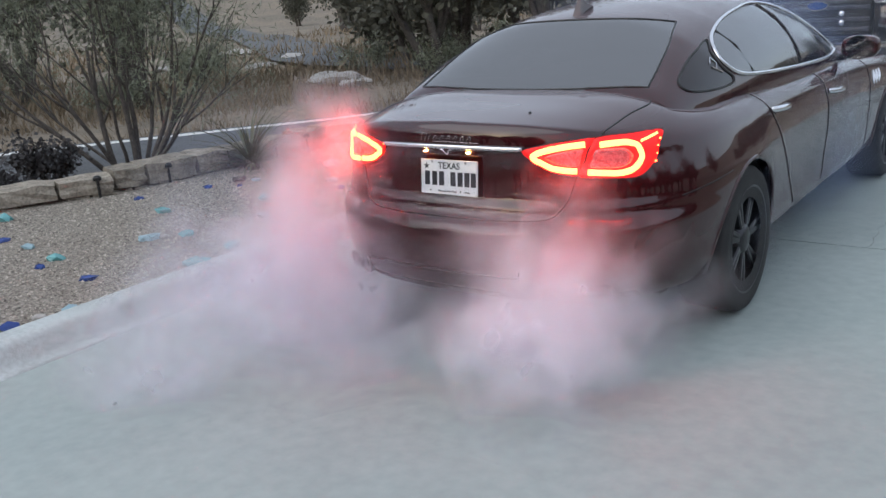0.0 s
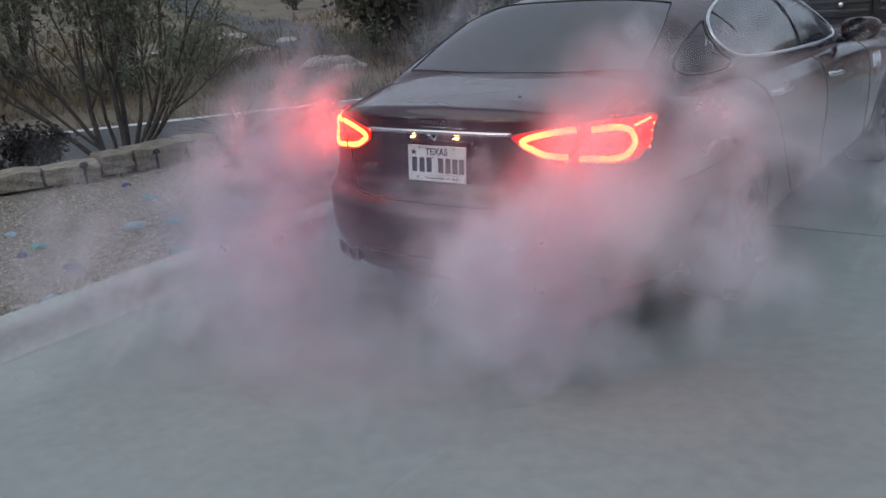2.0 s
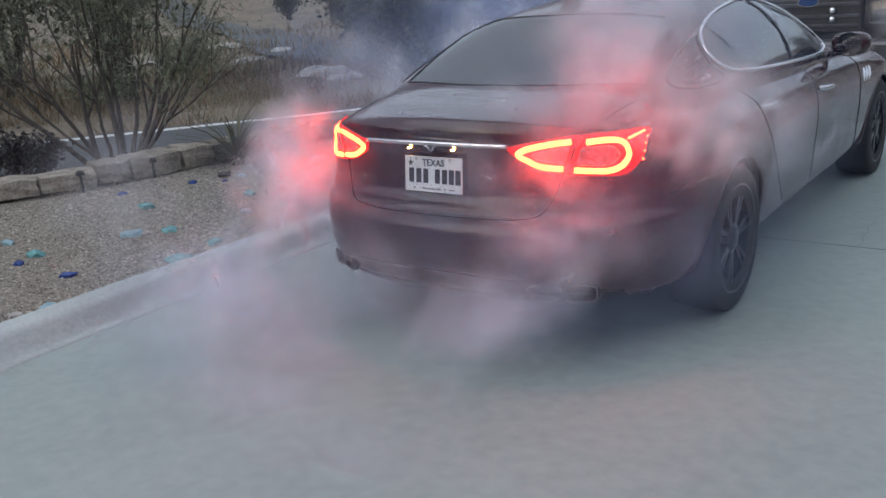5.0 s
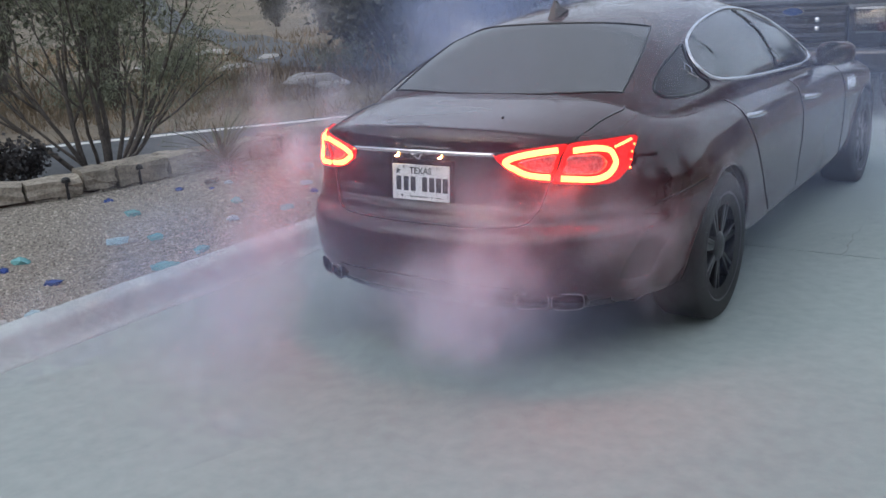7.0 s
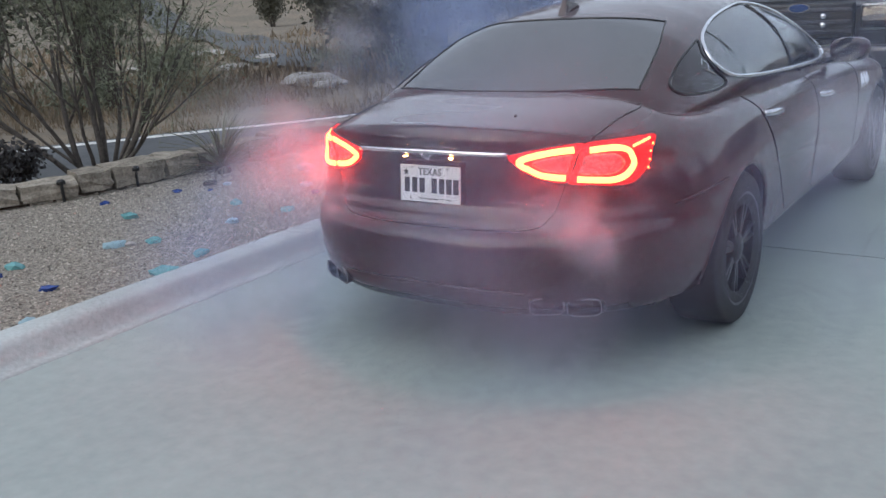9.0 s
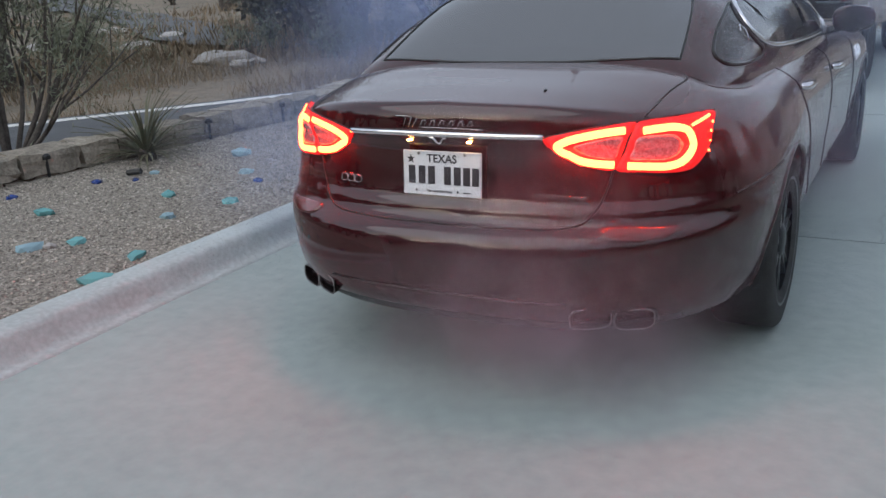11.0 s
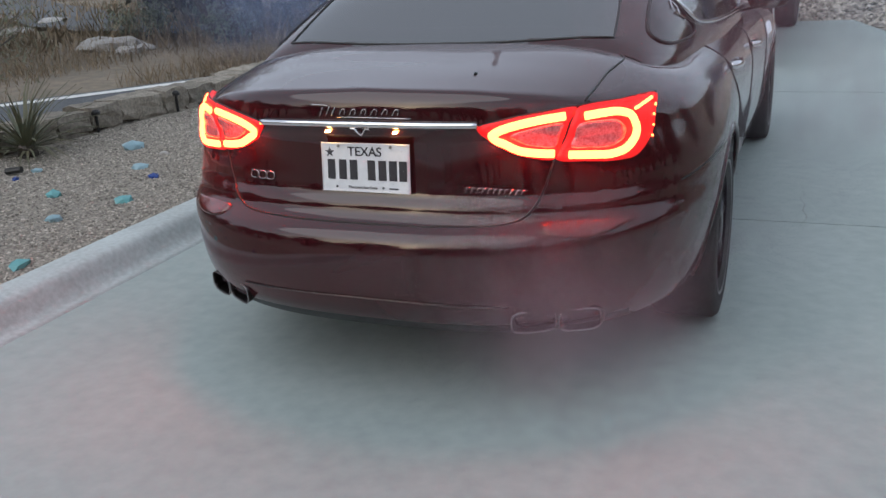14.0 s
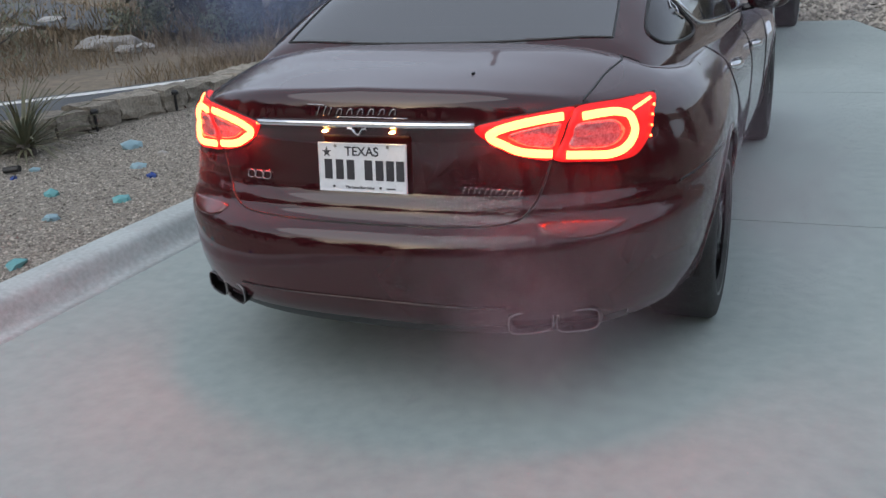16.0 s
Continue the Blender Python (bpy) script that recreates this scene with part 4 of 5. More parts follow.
# ---- the parked truck ----
def build_truck():
    truck = thing("truck", "dark grey pickup truck parked nose-on beyond the car", "truck")
    truck.matrix_world = pose(-0.31, 7.2, 0, 0, 0, -3.5)
    hood = [(0.0, 0.62), (0.0, 1.18), (0.12, 1.27), (1.25, 1.36), (2.05, 1.90), (3.6, 1.92), (3.95, 1.35), (5.6, 1.33), (5.62, 0.6), (5.0, 0.5), (0.4, 0.5)]
    bm = bmesh.new()
    f = bm.faces.new([bm.verts.new((-0.99, y, z)) for y, z in hood])
    out = bmesh.ops.extrude_face_region(bm, geom=[f])
    for v in out["geom"]:
        if isinstance(v, bmesh.types.BMVert):
            v.co.x = 0.99
    for v in bm.verts:
        if v.co.z > 1.5:
            v.co.x *= 0.78
        elif v.co.y < 0.05:
            v.co.x *= 0.93
    bmesh.ops.recalc_face_normals(bm, faces=bm.faces[:])
    bmesh.ops.bevel(bm, geom=bm.edges[:], offset=0.05, segments=3, affect="EDGES")
    part("body", bm, TRUCK_PAINT, truck, smooth=False)
    part("grille", box((-0.55, -0.03, 0.80), (0.55, 0.02, 1.18), 0.03), BLACK, truck, "black barred grille")
    for z in (0.88, 0.98, 1.10):
        part("grille_bar", box((-0.52, -0.045, z - 0.02), (0.52, -0.025, z + 0.02), 0.008, 1), DARK_BAR, truck)
    badge = part("badge", tube([(0.0, -0.05, 1.13), (0.0, -0.065, 1.13)], 0.115, 28, flat=0.42, up=(0, 0, 1)), CHROME, truck, "chrome-rimmed blue oval badge")
    part("badge_field", tube([(0.0, -0.064, 1.13), (0.0, -0.069, 1.13)], 0.102, 28, flat=0.40, up=(0, 0, 1)), BLUE_OVAL, badge)
    # chrome balls added in place of two bright reflections on the grille
    for z in (1.04, 0.95):
        part("glint_ball", lathe_ball((0.25, -0.055, z), 0.035), CHROME, truck, smooth=True)
    for x in (-0.76, 0.76):
        lamp = part("headlight", box((x - 0.17, -0.01, 0.88), (x + 0.17, 0.10, 1.16), 0.03), DARK_GLASS, truck, "unlit clear headlight")
        part("marker", box((x - 0.15 if x < 0 else x + 0.08, -0.018, 0.90), (x - 0.08 if x < 0 else x + 0.15, -0.008, 1.0), 0.004, 1), REFLECTOR, lamp)
    part("bumper", box((-1.0, -0.14, 0.50), (1.0, 0.10, 0.74), 0.05, 3), DARK_BAR, truck, "dark metal front bumper")
    part("windscreen", ([(-0.72, 1.30, 1.42), (0.72, 1.30, 1.42), (0.62, 1.93, 1.84), (-0.62, 1.93, 1.84)], [(0, 1, 2, 3)]), DARK_GLASS, truck)
    for y in (0.95, 4.25):
        for x in (-0.88, 0.88):
            tyre = part("wheel", lathe([(-0.12, 0.22), (-0.135, 0.30), (-0.13, 0.37), (-0.10, 0.40), (0.10, 0.40), (0.13, 0.37), (0.135, 0.30), (0.12, 0.22), (0.10, 0.0)], 36), RUBBER, truck, smooth=True)
            tyre.matrix_basis = pose(x, y, 0.398, 0, 0, 0 if x > 0 else 180)


def lathe_ball(c, r):
    v, f = lathe([(math.cos(a) * r, max(math.sin(a) * r, 1e-4)) for a in np.linspace(0, math.pi, 9)], 14)
    return [Vector(p) + Vector(c) for p in v], f


build_truck()


# ---- bed: wall stones, glass lumps, pebbles, yucca ----
def build_wall():
    wall = tagged(new("stone_wall"), "low rough limestone retaining wall", "wall", kind="structure")
    pts = [Vector((x, y, 0)) for x, y in WALL]
    path = curve_through(pts, 24)
    # soil core
    cv, cf = [], []
    for i, p in enumerate(path):
        d = (path[min(i + 1, len(path) - 1)] - path[max(i - 1, 0)]).normalized()
        q = Vector((-d.y, d.x, 0))
        for o, z in ((0.05, 0.0), (0.06, 0.24), (0.30, 0.24), (0.33, -0.1)):
            e = p + q * o
            cv.append((e.x, e.y, z))
        if i:
            a, b = 4 * i - 4, 4 * i
            cf += [(a + j, a + j + 1, b + j + 1, b + j) for j in range(3)]
    part("core", (cv, cf), MORTAR, wall)
    rnd = random.Random(5)
    lengths = [0.0]
    for a, b in zip(path, path[1:]):
        lengths.append(lengths[-1] + (b - a).length)

    def at(s):
        i = max(j for j in range(len(lengths)) if lengths[j] <= s)
        i = min(i, len(path) - 2)
        f = (s - lengths[i]) / (lengths[i + 1] - lengths[i])
        return path[i].lerp(path[i + 1], f), (path[i + 1] - path[i]).normalized()

    for course, (z0, z1, lo, hi, deep, proud) in enumerate(((0.06, 0.175, 0.16, 0.36, 0.16, 0.0), (0.17, 0.325, 0.24, 0.50, 0.36, 0.014))):
        s = 0.1
        while s < lengths[-1] - 0.7:
            ln = rnd.uniform(lo, hi)
            p, d = at(s + ln / 2)
            q = Vector((-d.y, d.x, 0))
            top = z1 + rnd.uniform(-0.02, 0.02)
            if p.y < 1.2:
                top -= 0.03
            bm = bmesh.new()
            bmesh.ops.create_cube(bm, size=1)
            bmesh.ops.subdivide_edges(bm, edges=bm.edges[:], cuts=2, use_grid_fill=True)
            seed = rnd.uniform(0, 99)
            for v in bm.verts:
                c = v.co
                r = Vector((c.x, c.y, c.z)) * (1 - 0.10 * max(0, (abs(c.x) + abs(c.y) + abs(c.z)) - 1.0))
                w = Vector((r.x * (ln - 0.015), (r.y + 0.5) * deep - proud, z0 + (r.z + 0.5) * (top - z0)))
                w += noise.noise_vector((c.x * 3.1 + seed, c.y * 3.1, c.z * 3.1)) * 0.024
                v.co = p + d * w.x + q * w.y + Vector((0, 0, w.z))
            part("stone", bm, STONE, wall)
            s += ln
    return wall


def scatter_glass():
    """Lumps of slag glass on the gravel."""
    spots = [(-2.09, 0.13, 0.085, 0, 0.6), (-3.40, 0.88, 0.075, 0, 0.2), (-2.87, 0.36, 0.07, 2, 1.2), (-2.80, 0.43, 0.045, 3, 1.0), (-2.73, 0.56, 0.075, 0, 0.8), (-2.20, 0.5, 0.065, 0, 2.0), (-2.61, 1.14, 0.06, 2, 0.3),
             (-2.99, 1.53, 0.06, 0, 1.5), (-2.48, 1.56, 0.065, 0, 0.1), (-3.39, 2.72, 0.09, 2, 0.9), (-2.93, 2.25, 0.065, 2, 0.4), (-2.67, 2.07, 0.045, 1, 0.0), (-3.78, 1.62, 0.05, 1, 1.0), (-3.57, 1.78, 0.04, 1, 2.0),
             (-4.03, 1.10, 0.05, 1, 0.3), (-3.59, 1.98, 0.045, 2, 0.5), (-3.02, 2.61, 0.045, 3, 0.2), (-4.46, 0.2, 0.075, 0, 0.2), (-3.06, -0.22, 0.07, 0, 0.7), (-2.48, -0.36, 0.055, 1, 0.7),
             (-3.0, -0.37, 0.045, 1, 0.1), (-3.48, -0.17, 0.05, 2, 0.3), (-2.10, -1.06, 0.06, 1, 1.1), (-2.06, -0.74, 0.05, 2, 1.7), (-3.83, -0.16, 0.05, 1, 0.9), (-2.1, -0.9, 0.05, 3, 0.2)]
    names = (("teal", AQUA), ("cobalt blue", COBALT), ("pale blue", PALE_GLASS), ("whitish", PALE_ROCK))
    for i, (x, y, r, kind, turn) in enumerate(spots):
        bm = rock((r, r * 0.72, r * 0.5), i + 3, 0.3, 1)
        for v in bm.verts:
            v.co.z = max(v.co.z, -r * 0.2)
        word, mat = names[kind]
        ob = part("glass_lump" if kind < 3 else "stone_lump", bm, mat)
        ob.matrix_world = pose(x, y, bed_z(x, y) + r * 0.16, 0, 0, math.degrees(turn))
        tagged(ob, f"broken {word} {'slag glass' if kind < 3 else 'rock'} lump lying on gravel", "glass lump" if kind < 3 else "rock", "lumps on the gravel bed")
    ob = part("stake_light", tube([(0, 0, 0), (0.11, 0.03, 0.012)], 0.022, 8), BLACK)
    ob.matrix_world = pose(-3.73, 1.86, bed_z(-3.73, 1.86) + 0.022)
    tagged(ob, "fallen small black garden light on the gravel", "garden light")
    for x, y in ((-4.52, 1.02), (-4.02, 3.15), (-3.93, 4.05), (-4.28, 1.62)):
        lamp = part("path_light", tube([(0, 0, -0.06), (0, 0, 0.10)], 0.012, 8), BLACK)
        lamp.matrix_world = pose(wall_x(y) + 0.02, y, 0.2)
        tagged(lamp, "small black garden light against the stone wall", "garden light", "lights along the wall")
        part("cap", lathe([(0.085, 0.001), (0.085, 0.035), (0.11, 0.035), (0.125, 0.02), (0.128, 0.001)], 12, "z"), BLACK, lamp)


def lumps(count, place, lo, hi, seed):
    """Many small stones joined."""
    rnd = random.Random(seed)
    base = [(1, 0, 0), (-1, 0, 0), (0, 1, 0), (0, -1, 0), (0, 0, 1), (0, 0, -0.6)]
    tri = [(0, 2, 4), (2, 1, 4), (1, 3, 4), (3, 0, 4), (2, 0, 5), (1, 2, 5), (3, 1, 5), (0, 3, 5)]
    verts, faces = [], []
    for _ in range(count):
        x, y, z = place(rnd)
        r, a = rnd.uniform(lo, hi), rnd.uniform(0, 6.3)
        c, s = math.cos(a), math.sin(a)
        k = len(verts)
        for p in base:
            u, v, w = (q * r * rnd.uniform(0.6, 1.2) for q in p)
            verts.append((x + u * c - v * s, y + u * s + v * c, z + w * 0.7 + r * 0.2))
        faces += [(i + k, j + k, m + k) for i, j, m in tri]
    return verts, faces


def on_bed(rnd):
    y = -2.5 + 8.5 * rnd.random() ** 1.2
    x = -2.06 + (wall_x(y) + 2.12) * rnd.random() ** 1.2
    return x, y, bed_z(x, y)


def beyond_drive(rnd):
    while True:
        x, y = rnd.uniform(0.95, 4.2), rnd.uniform(9.2, 16)
        if y > 12.0 or x > 3.1 - 1.38 * (y - 6) / 6 + 0.05:
            return x, y, -0.03 + max(0, y - 13) * 0.05


def build_yucca(x, y, n, size, seed, label):
    rnd = random.Random(seed)
    plant = thing("yucca", label, "plant")
    plant.matrix_world = pose(x, y, bed_z(x, y) - 0.01)
    part("stump", lathe([(-0.02, 0.07), (0.04, 0.075), (0.10, 0.05), (0.13, 0.001)], 10, "z"), BARK, plant)
    for i in range(n):
        a, tilt, ln = rnd.uniform(0, 6.283), rnd.uniform(0.05, 1.0) ** 0.8 * 1.45, size * rnd.uniform(0.65, 1.1)
        d, side = Vector((math.cos(a), math.sin(a), 0)), Vector((-math.sin(a), math.cos(a), 0))
        v = []
        for s in (0, 0.3, 0.65, 1.0):
            t = tilt + 0.25 * s * s
            c = d * math.sin(t) * ln * s + Vector((0, 0, 0.06 + math.cos(t) * ln * s))
            w = 0.013 * (1 - s) ** 0.6 + 0.001
            v += [c - side * w, c + Vector((0, 0, -0.004)), c + side * w]
        f = [(3 * k + j, 3 * k + j + 1, 3 * k + j + 4, 3 * k + j + 3) for k in range(3) for j in range(2)]
        part("blade", (v, f), YUCCA_LEAF, plant)


# ---- plants beyond the wall ----
def grow(rnd, base, d, length, radius, level, limbs, tips):
    """A limb that bends and forks; adds its tube and the ends of its twigs."""
    pts, p = [base], base
    steps = 5
    for i in range(steps):
        d = (d + Vector((rnd.uniform(-1, 1), rnd.uniform(-1, 1), rnd.uniform(-0.4, 0.9))) * 0.13).normalized()
        p = p + d * length / steps
        pts.append(p)
    limbs.append(tube(pts, [radius * (1 - 0.55 * i / steps) for i in range(steps + 1)], 6 if level else 8))
    if level >= 3:
        tips += pts[1:]
        return
    for i in range(3 if level else 3):
        k = rnd.randint(2, steps)
        side = Vector((rnd.uniform(-1, 1), rnd.uniform(-1, 1), rnd.uniform(-0.2, 0.6)))
        grow(rnd, pts[k], (d + side * 0.62).normalized(), length * rnd.uniform(0.5, 0.75), radius * 0.5, level + 1, limbs, tips)
    if level >= 1:
        tips += pts[3:]


def leaves(rnd, spots, per, spread, length, width, droop=0.0):
    verts, faces = [], []
    for c in spots:
        for _ in range(per):
            o = Vector((rnd.gauss(0, 1), rnd.gauss(0, 1), rnd.gauss(0, 1))) * spread
            d = Vector((rnd.gauss(0, 1), rnd.gauss(0, 1), rnd.gauss(0, 1) - droop)).normalized()
            s = d.orthogonal().normalized()
            s = (s * math.cos(rnd.uniform(0, 3)) + d.cross(s) * math.sin(rnd.uniform(0, 3))).normalized()
            p, ln, w, k = c + o, length * rnd.uniform(0.6, 1.3), width * rnd.uniform(0.7, 1.3), len(verts)
            verts += [p, p + d * ln * 0.5 + s * w, p + d * ln, p + d * ln * 0.5 - s * w]
            faces.append((k, k + 1, k + 2, k + 3))
    return verts, faces


def build_willow():
    rnd = random.Random(11)
    tree = thing("tree", "slender many-stemmed tree with sparse grey-green leaves", "tree")
    tree.matrix_world = pose(-5.5, 2.1, 0.03)
    limbs, tips = [], []
    # foot offset, lean, length
    for fx, fy, lean, turn, ln, r in ((0.12, 0.05, 0.66, 35, 1.3, 0.036), (0.14, 0.02, 0.88, 28, 1.15, 0.024), (0.08, 0.08, 0.48, 55, 1.3, 0.028), (0.05, 0.0, 0.22, 150, 1.35, 0.033), (0.0, 0.05, 0.12, 60, 1.4, 0.03), (-0.15, -0.1, 0.35, 190, 1.35, 0.033),
                                      (-0.2, -0.12, 0.72, 215, 1.5, 0.028), (-0.18, -0.05, 0.48, 240, 1.3, 0.026), (0.02, 0.1, 0.42, 100, 1.2, 0.026), (-0.1, 0.0, 0.30, 300, 1.2, 0.022), (-0.05, -0.05, 0.9, 200, 1.5, 0.018)):
        a = math.radians(turn)
        d = Vector((math.cos(a) * math.sin(lean), math.sin(a) * math.sin(lean), math.cos(lean)))
        grow(rnd, Vector((fx, fy, 0)), d, ln, r, 0, limbs, tips)
    part("trunk", joined(limbs), BARK, tree, smooth=True)
    part("crown", leaves(rnd, tips, 9, 0.16, 0.08, 0.0045, 0.3), LEAF, tree, "fine grey-green leaves")


def build_shrub(x, y, size, seed):
    rnd = random.Random(seed)
    shrub = thing("shrub", "low dark purple-grey leafy shrub behind the wall", "shrub", "shrubs behind the wall")
    shrub.matrix_world = pose(x, y, 0.02)
    limbs, tips = [], []
    for i in range(7):
        a, lean = rnd.uniform(0, 6.28), rnd.uniform(0.1, 0.8)
        grow(rnd, Vector((0, 0, 0)), Vector((math.cos(a) * math.sin(lean), math.sin(a) * math.sin(lean), math.cos(lean))), size * 0.5, 0.012, 1, limbs, tips)
    part("stems", joined(limbs), BARK, shrub)
    part("crown", leaves(rnd, tips, 4, 0.05, 0.055, 0.016), SHRUB_LEAF, shrub)


def build_oak(seed, height, name_label):
    rnd = random.Random(seed)
    tree = thing("tree", name_label, "tree", "trees on the far slope")
    limbs, tips = [], []
    for i in range(3):
        a, lean = rnd.uniform(0, 6.28), rnd.uniform(0.05, 0.4)
        grow(rnd, Vector((rnd.uniform(-0.15, 0.15), rnd.uniform(-0.15, 0.15), -0.2)), Vector((math.cos(a) * math.sin(lean), math.sin(a) * math.sin(lean), math.cos(lean))), height * 0.42, 0.05 * height * 0.6, 0, limbs, tips)
    part("trunk", joined(limbs), BARK, tree, smooth=True)
    part("crown", leaves(rnd, tips, 7, 0.075 * height, 0.16, 0.05), OAK_LEAF, tree)
    return tree


def build_bush():
    rnd = random.Random(63)
    shrub = thing("bush", "low brown-green bush in the dry grass of the slope", "bush", "bushes on the slope")
    shrub.matrix_world = pose(-13.4, 9.6, land(-13.4, 9.6))
    limbs, tips = [], []
    for i in range(8):
        a, lean = rnd.uniform(0, 6.28), rnd.uniform(0.2, 1.1)
        grow(rnd, Vector((0, 0, 0)), Vector((math.cos(a) * math.sin(lean), math.sin(a) * math.sin(lean), math.cos(lean))), 0.42, 0.014, 1, limbs, tips)
    part("stems", joined(limbs), BARK, shrub)
    part("crown", leaves(rnd, tips, 3, 0.10, 0.07, 0.014), LEAF, shrub)
    return shrub


def plant_slope():
    rnd = random.Random(21)
    bush = build_bush()
    kinds = [build_oak(40 + i, h, lab) for i, (h, lab) in enumerate(((4.2, "dark evergreen oak on the dry slope"), (3.2, "low dark bushy oak on the dry slope"), (5.2, "tall dark spreading oak on the dry slope")))]
    for k, (x, y) in zip(kinds, ((-8.3, 11.0), (-10.6, 13.2), (-6.2, 12.0))):
        k.matrix_world = pose(x, y, land(x, y), 0, 0, rnd.uniform(0, 360))
    near = [(-9.3, 13.2, 2), (-7.4, 13.5, 0), (-4.6, 14.5, 2), (-3.0, 16.0, 0), (-12.8, 14.4, 1), (-13.5, 18.5, 1), (-1.2, 18.0, 2), (1.5, 20, 0), (4.5, 22, 2), (8, 24, 0)]
    for x, y, k in near:
        copy_thing(kinds[k], pose(x, y, land(x, y), 0, 0, rnd.uniform(0, 360)))
    for x, y, k in ((-9, -12, 2), (-4, -15, 0), (1, -17, 2), (6, -15, 0), (11, -12, 2), (15, -6, 0), (17, 0, 2), (17, 7, 0), (14, 13, 2), (-14, -8, 0), (-16, -2, 1), (10, 19, 1)):
        copy_thing(kinds[k], pose(x, y, land(x, y), 0, 0, rnd.uniform(0, 360)))
    # unseen woods, added behind and beside the driveway to darken the car's reflections
    for ring_r, count in ((14.5, 17), (18.0, 20), (22.0, 22)):
        for i in range(count):
            a = math.radians(-118 + 236 * (i + rnd.uniform(-0.25, 0.25)) / (count - 1))
            x, y = math.sin(a) * ring_r + 1.0, -math.cos(a) * ring_r - 1.0
            if y < 9:
                copy_thing(kinds[rnd.choice((0, 2, 2))], pose(x, y, land(x, y), 0, 0, rnd.uniform(0, 360)))
    # low bushes in the dry grass
    for i in range(34):
        o, q = 2.5 + 14 * rnd.random(), rnd.uniform(-3, 20)
        p = edge + along * q + across * o
        if math.hypot(p.x + 14.5, p.y - 14.2) > 3.0:
            copy_thing(bush, pose(p.x, p.y, land(p.x, p.y) - 0.05, 0, 0, rnd.uniform(0, 360)))
    for i in range(46):
        a = math.radians(rnd.uniform(-30, 95))
        d = rnd.uniform(26, 75) if a < 0.8 else rnd.uniform(45, 85)
        x, y = -math.sin(a) * d, math.cos(a) * d
        # keep the far lane open
        if abs(x * 0.70 + y * 0.90 - 2) < 5 and x < -18:
            continue
        copy_thing(kinds[rnd.choice((0, 1, 1, 2))], pose(x, y, land(x, y) - 0.1, 0, 0, rnd.uniform(0, 360)))


def blades(count, place, lo, hi, width, seed):
    rnd = random.Random(seed)
    verts, faces = [], []
    for _ in range(count):
        x, y, z = place(rnd)
        a, h = rnd.uniform(0, 6.28), rnd.uniform(lo, hi)
        lx, ly = rnd.gauss(0, 0.45) * h, rnd.gauss(0, 0.45) * h
        cx, cy, k = math.cos(a) * width, math.sin(a) * width, len(verts)
        verts += [(x - cx, y - cy, z - 0.02), (x + cx, y + cy, z - 0.02), (x + lx, y + ly, z + h)]
        faces.append((k, k + 1, k + 2))
    return verts, faces


def verge(rnd):
    while True:
        s, o = rnd.uniform(-14, 24), 0.35 + 12 * rnd.random() ** 1.5
        if noise.noise((s * 0.35, o * 0.5, 6.0)) > -0.15 - 0.3 * (o < 1.5) + 0.25 * rnd.random():
            p = edge + along * s + across * o
            return p.x, p.y, land(p.x, p.y)


def scrub(rnd):
    while True:
        d, a = rnd.uniform(13, 45), math.radians(rnd.uniform(0, 85))
        x, y = -math.sin(a) * d, math.cos(a) * d
        if noise.noise((x * 0.22, y * 0.22, 2.0)) > 0.02:
            return x, y, land(x, y)


build_wall()
scatter_glass()
build_yucca(-4.02, 2.33, 85, 0.60, 3, "spiky grey-green yucca in front of the stone wall")
build_willow()
build_shrub(-5.85, 1.35, 0.62, 2)
build_shrub(-6.2, 0.75, 0.55, 6)
build_shrub(-5.3, 0.55, 0.4, 9)
plant_slope()
tagged(part("pebbles", lumps(30000, on_bed, 0.005, 0.013, 1), PEBBLE), "beige and grey pebbles of the gravel bed", "gravel", kind="stuff")
tagged(part("pebbles", lumps(3500, beyond_drive, 0.02, 0.07, 2), PEBBLE), "pale cobbles beyond the driveway", "gravel", kind="stuff")
tagged(part("dry_grass", blades(42000, verge, 0.06, 0.34, 0.007, 3), STRAW), "dry straw-coloured grass along the road", "grass", kind="stuff")
tagged(part("scrub_brush", blades(9000, scrub, 0.15, 0.5, 0.03, 4), STRAW), "low brown scrub on the slope", "scrub", kind="stuff")
for i, (x, y, sx, sy, sz) in enumerate(((-9.7, 9.6, 0.75, 0.4, 0.24), (-10.5, 10.2, 0.6, 0.35, 0.20), (-9.0, 9.2, 0.35, 0.25, 0.14), (-14.5, 12.0, 0.8, 0.4, 0.16), (-16.0, 14.6, 1.1, 0.5, 0.2), (-18.2, 12.2, 0.9, 0.6, 0.16), (-9.2, 9.8, 0.4, 0.2, 0.1), (-20.5, 16.5, 1.3, 0.6, 0.2))):
    ob = part("ledge_rock", rock((sx * 0.7, sy * 0.7, sz * 0.6), 70 + i, 0.22, 2), PALE_ROCK)
    ob.matrix_world = pose(x, y, land(x, y) + sz * 0.3, 0, 0, 40 + 20 * i)
    tagged(ob, "pale limestone ledge in the dry grass", "rock", "ledges on the slope")


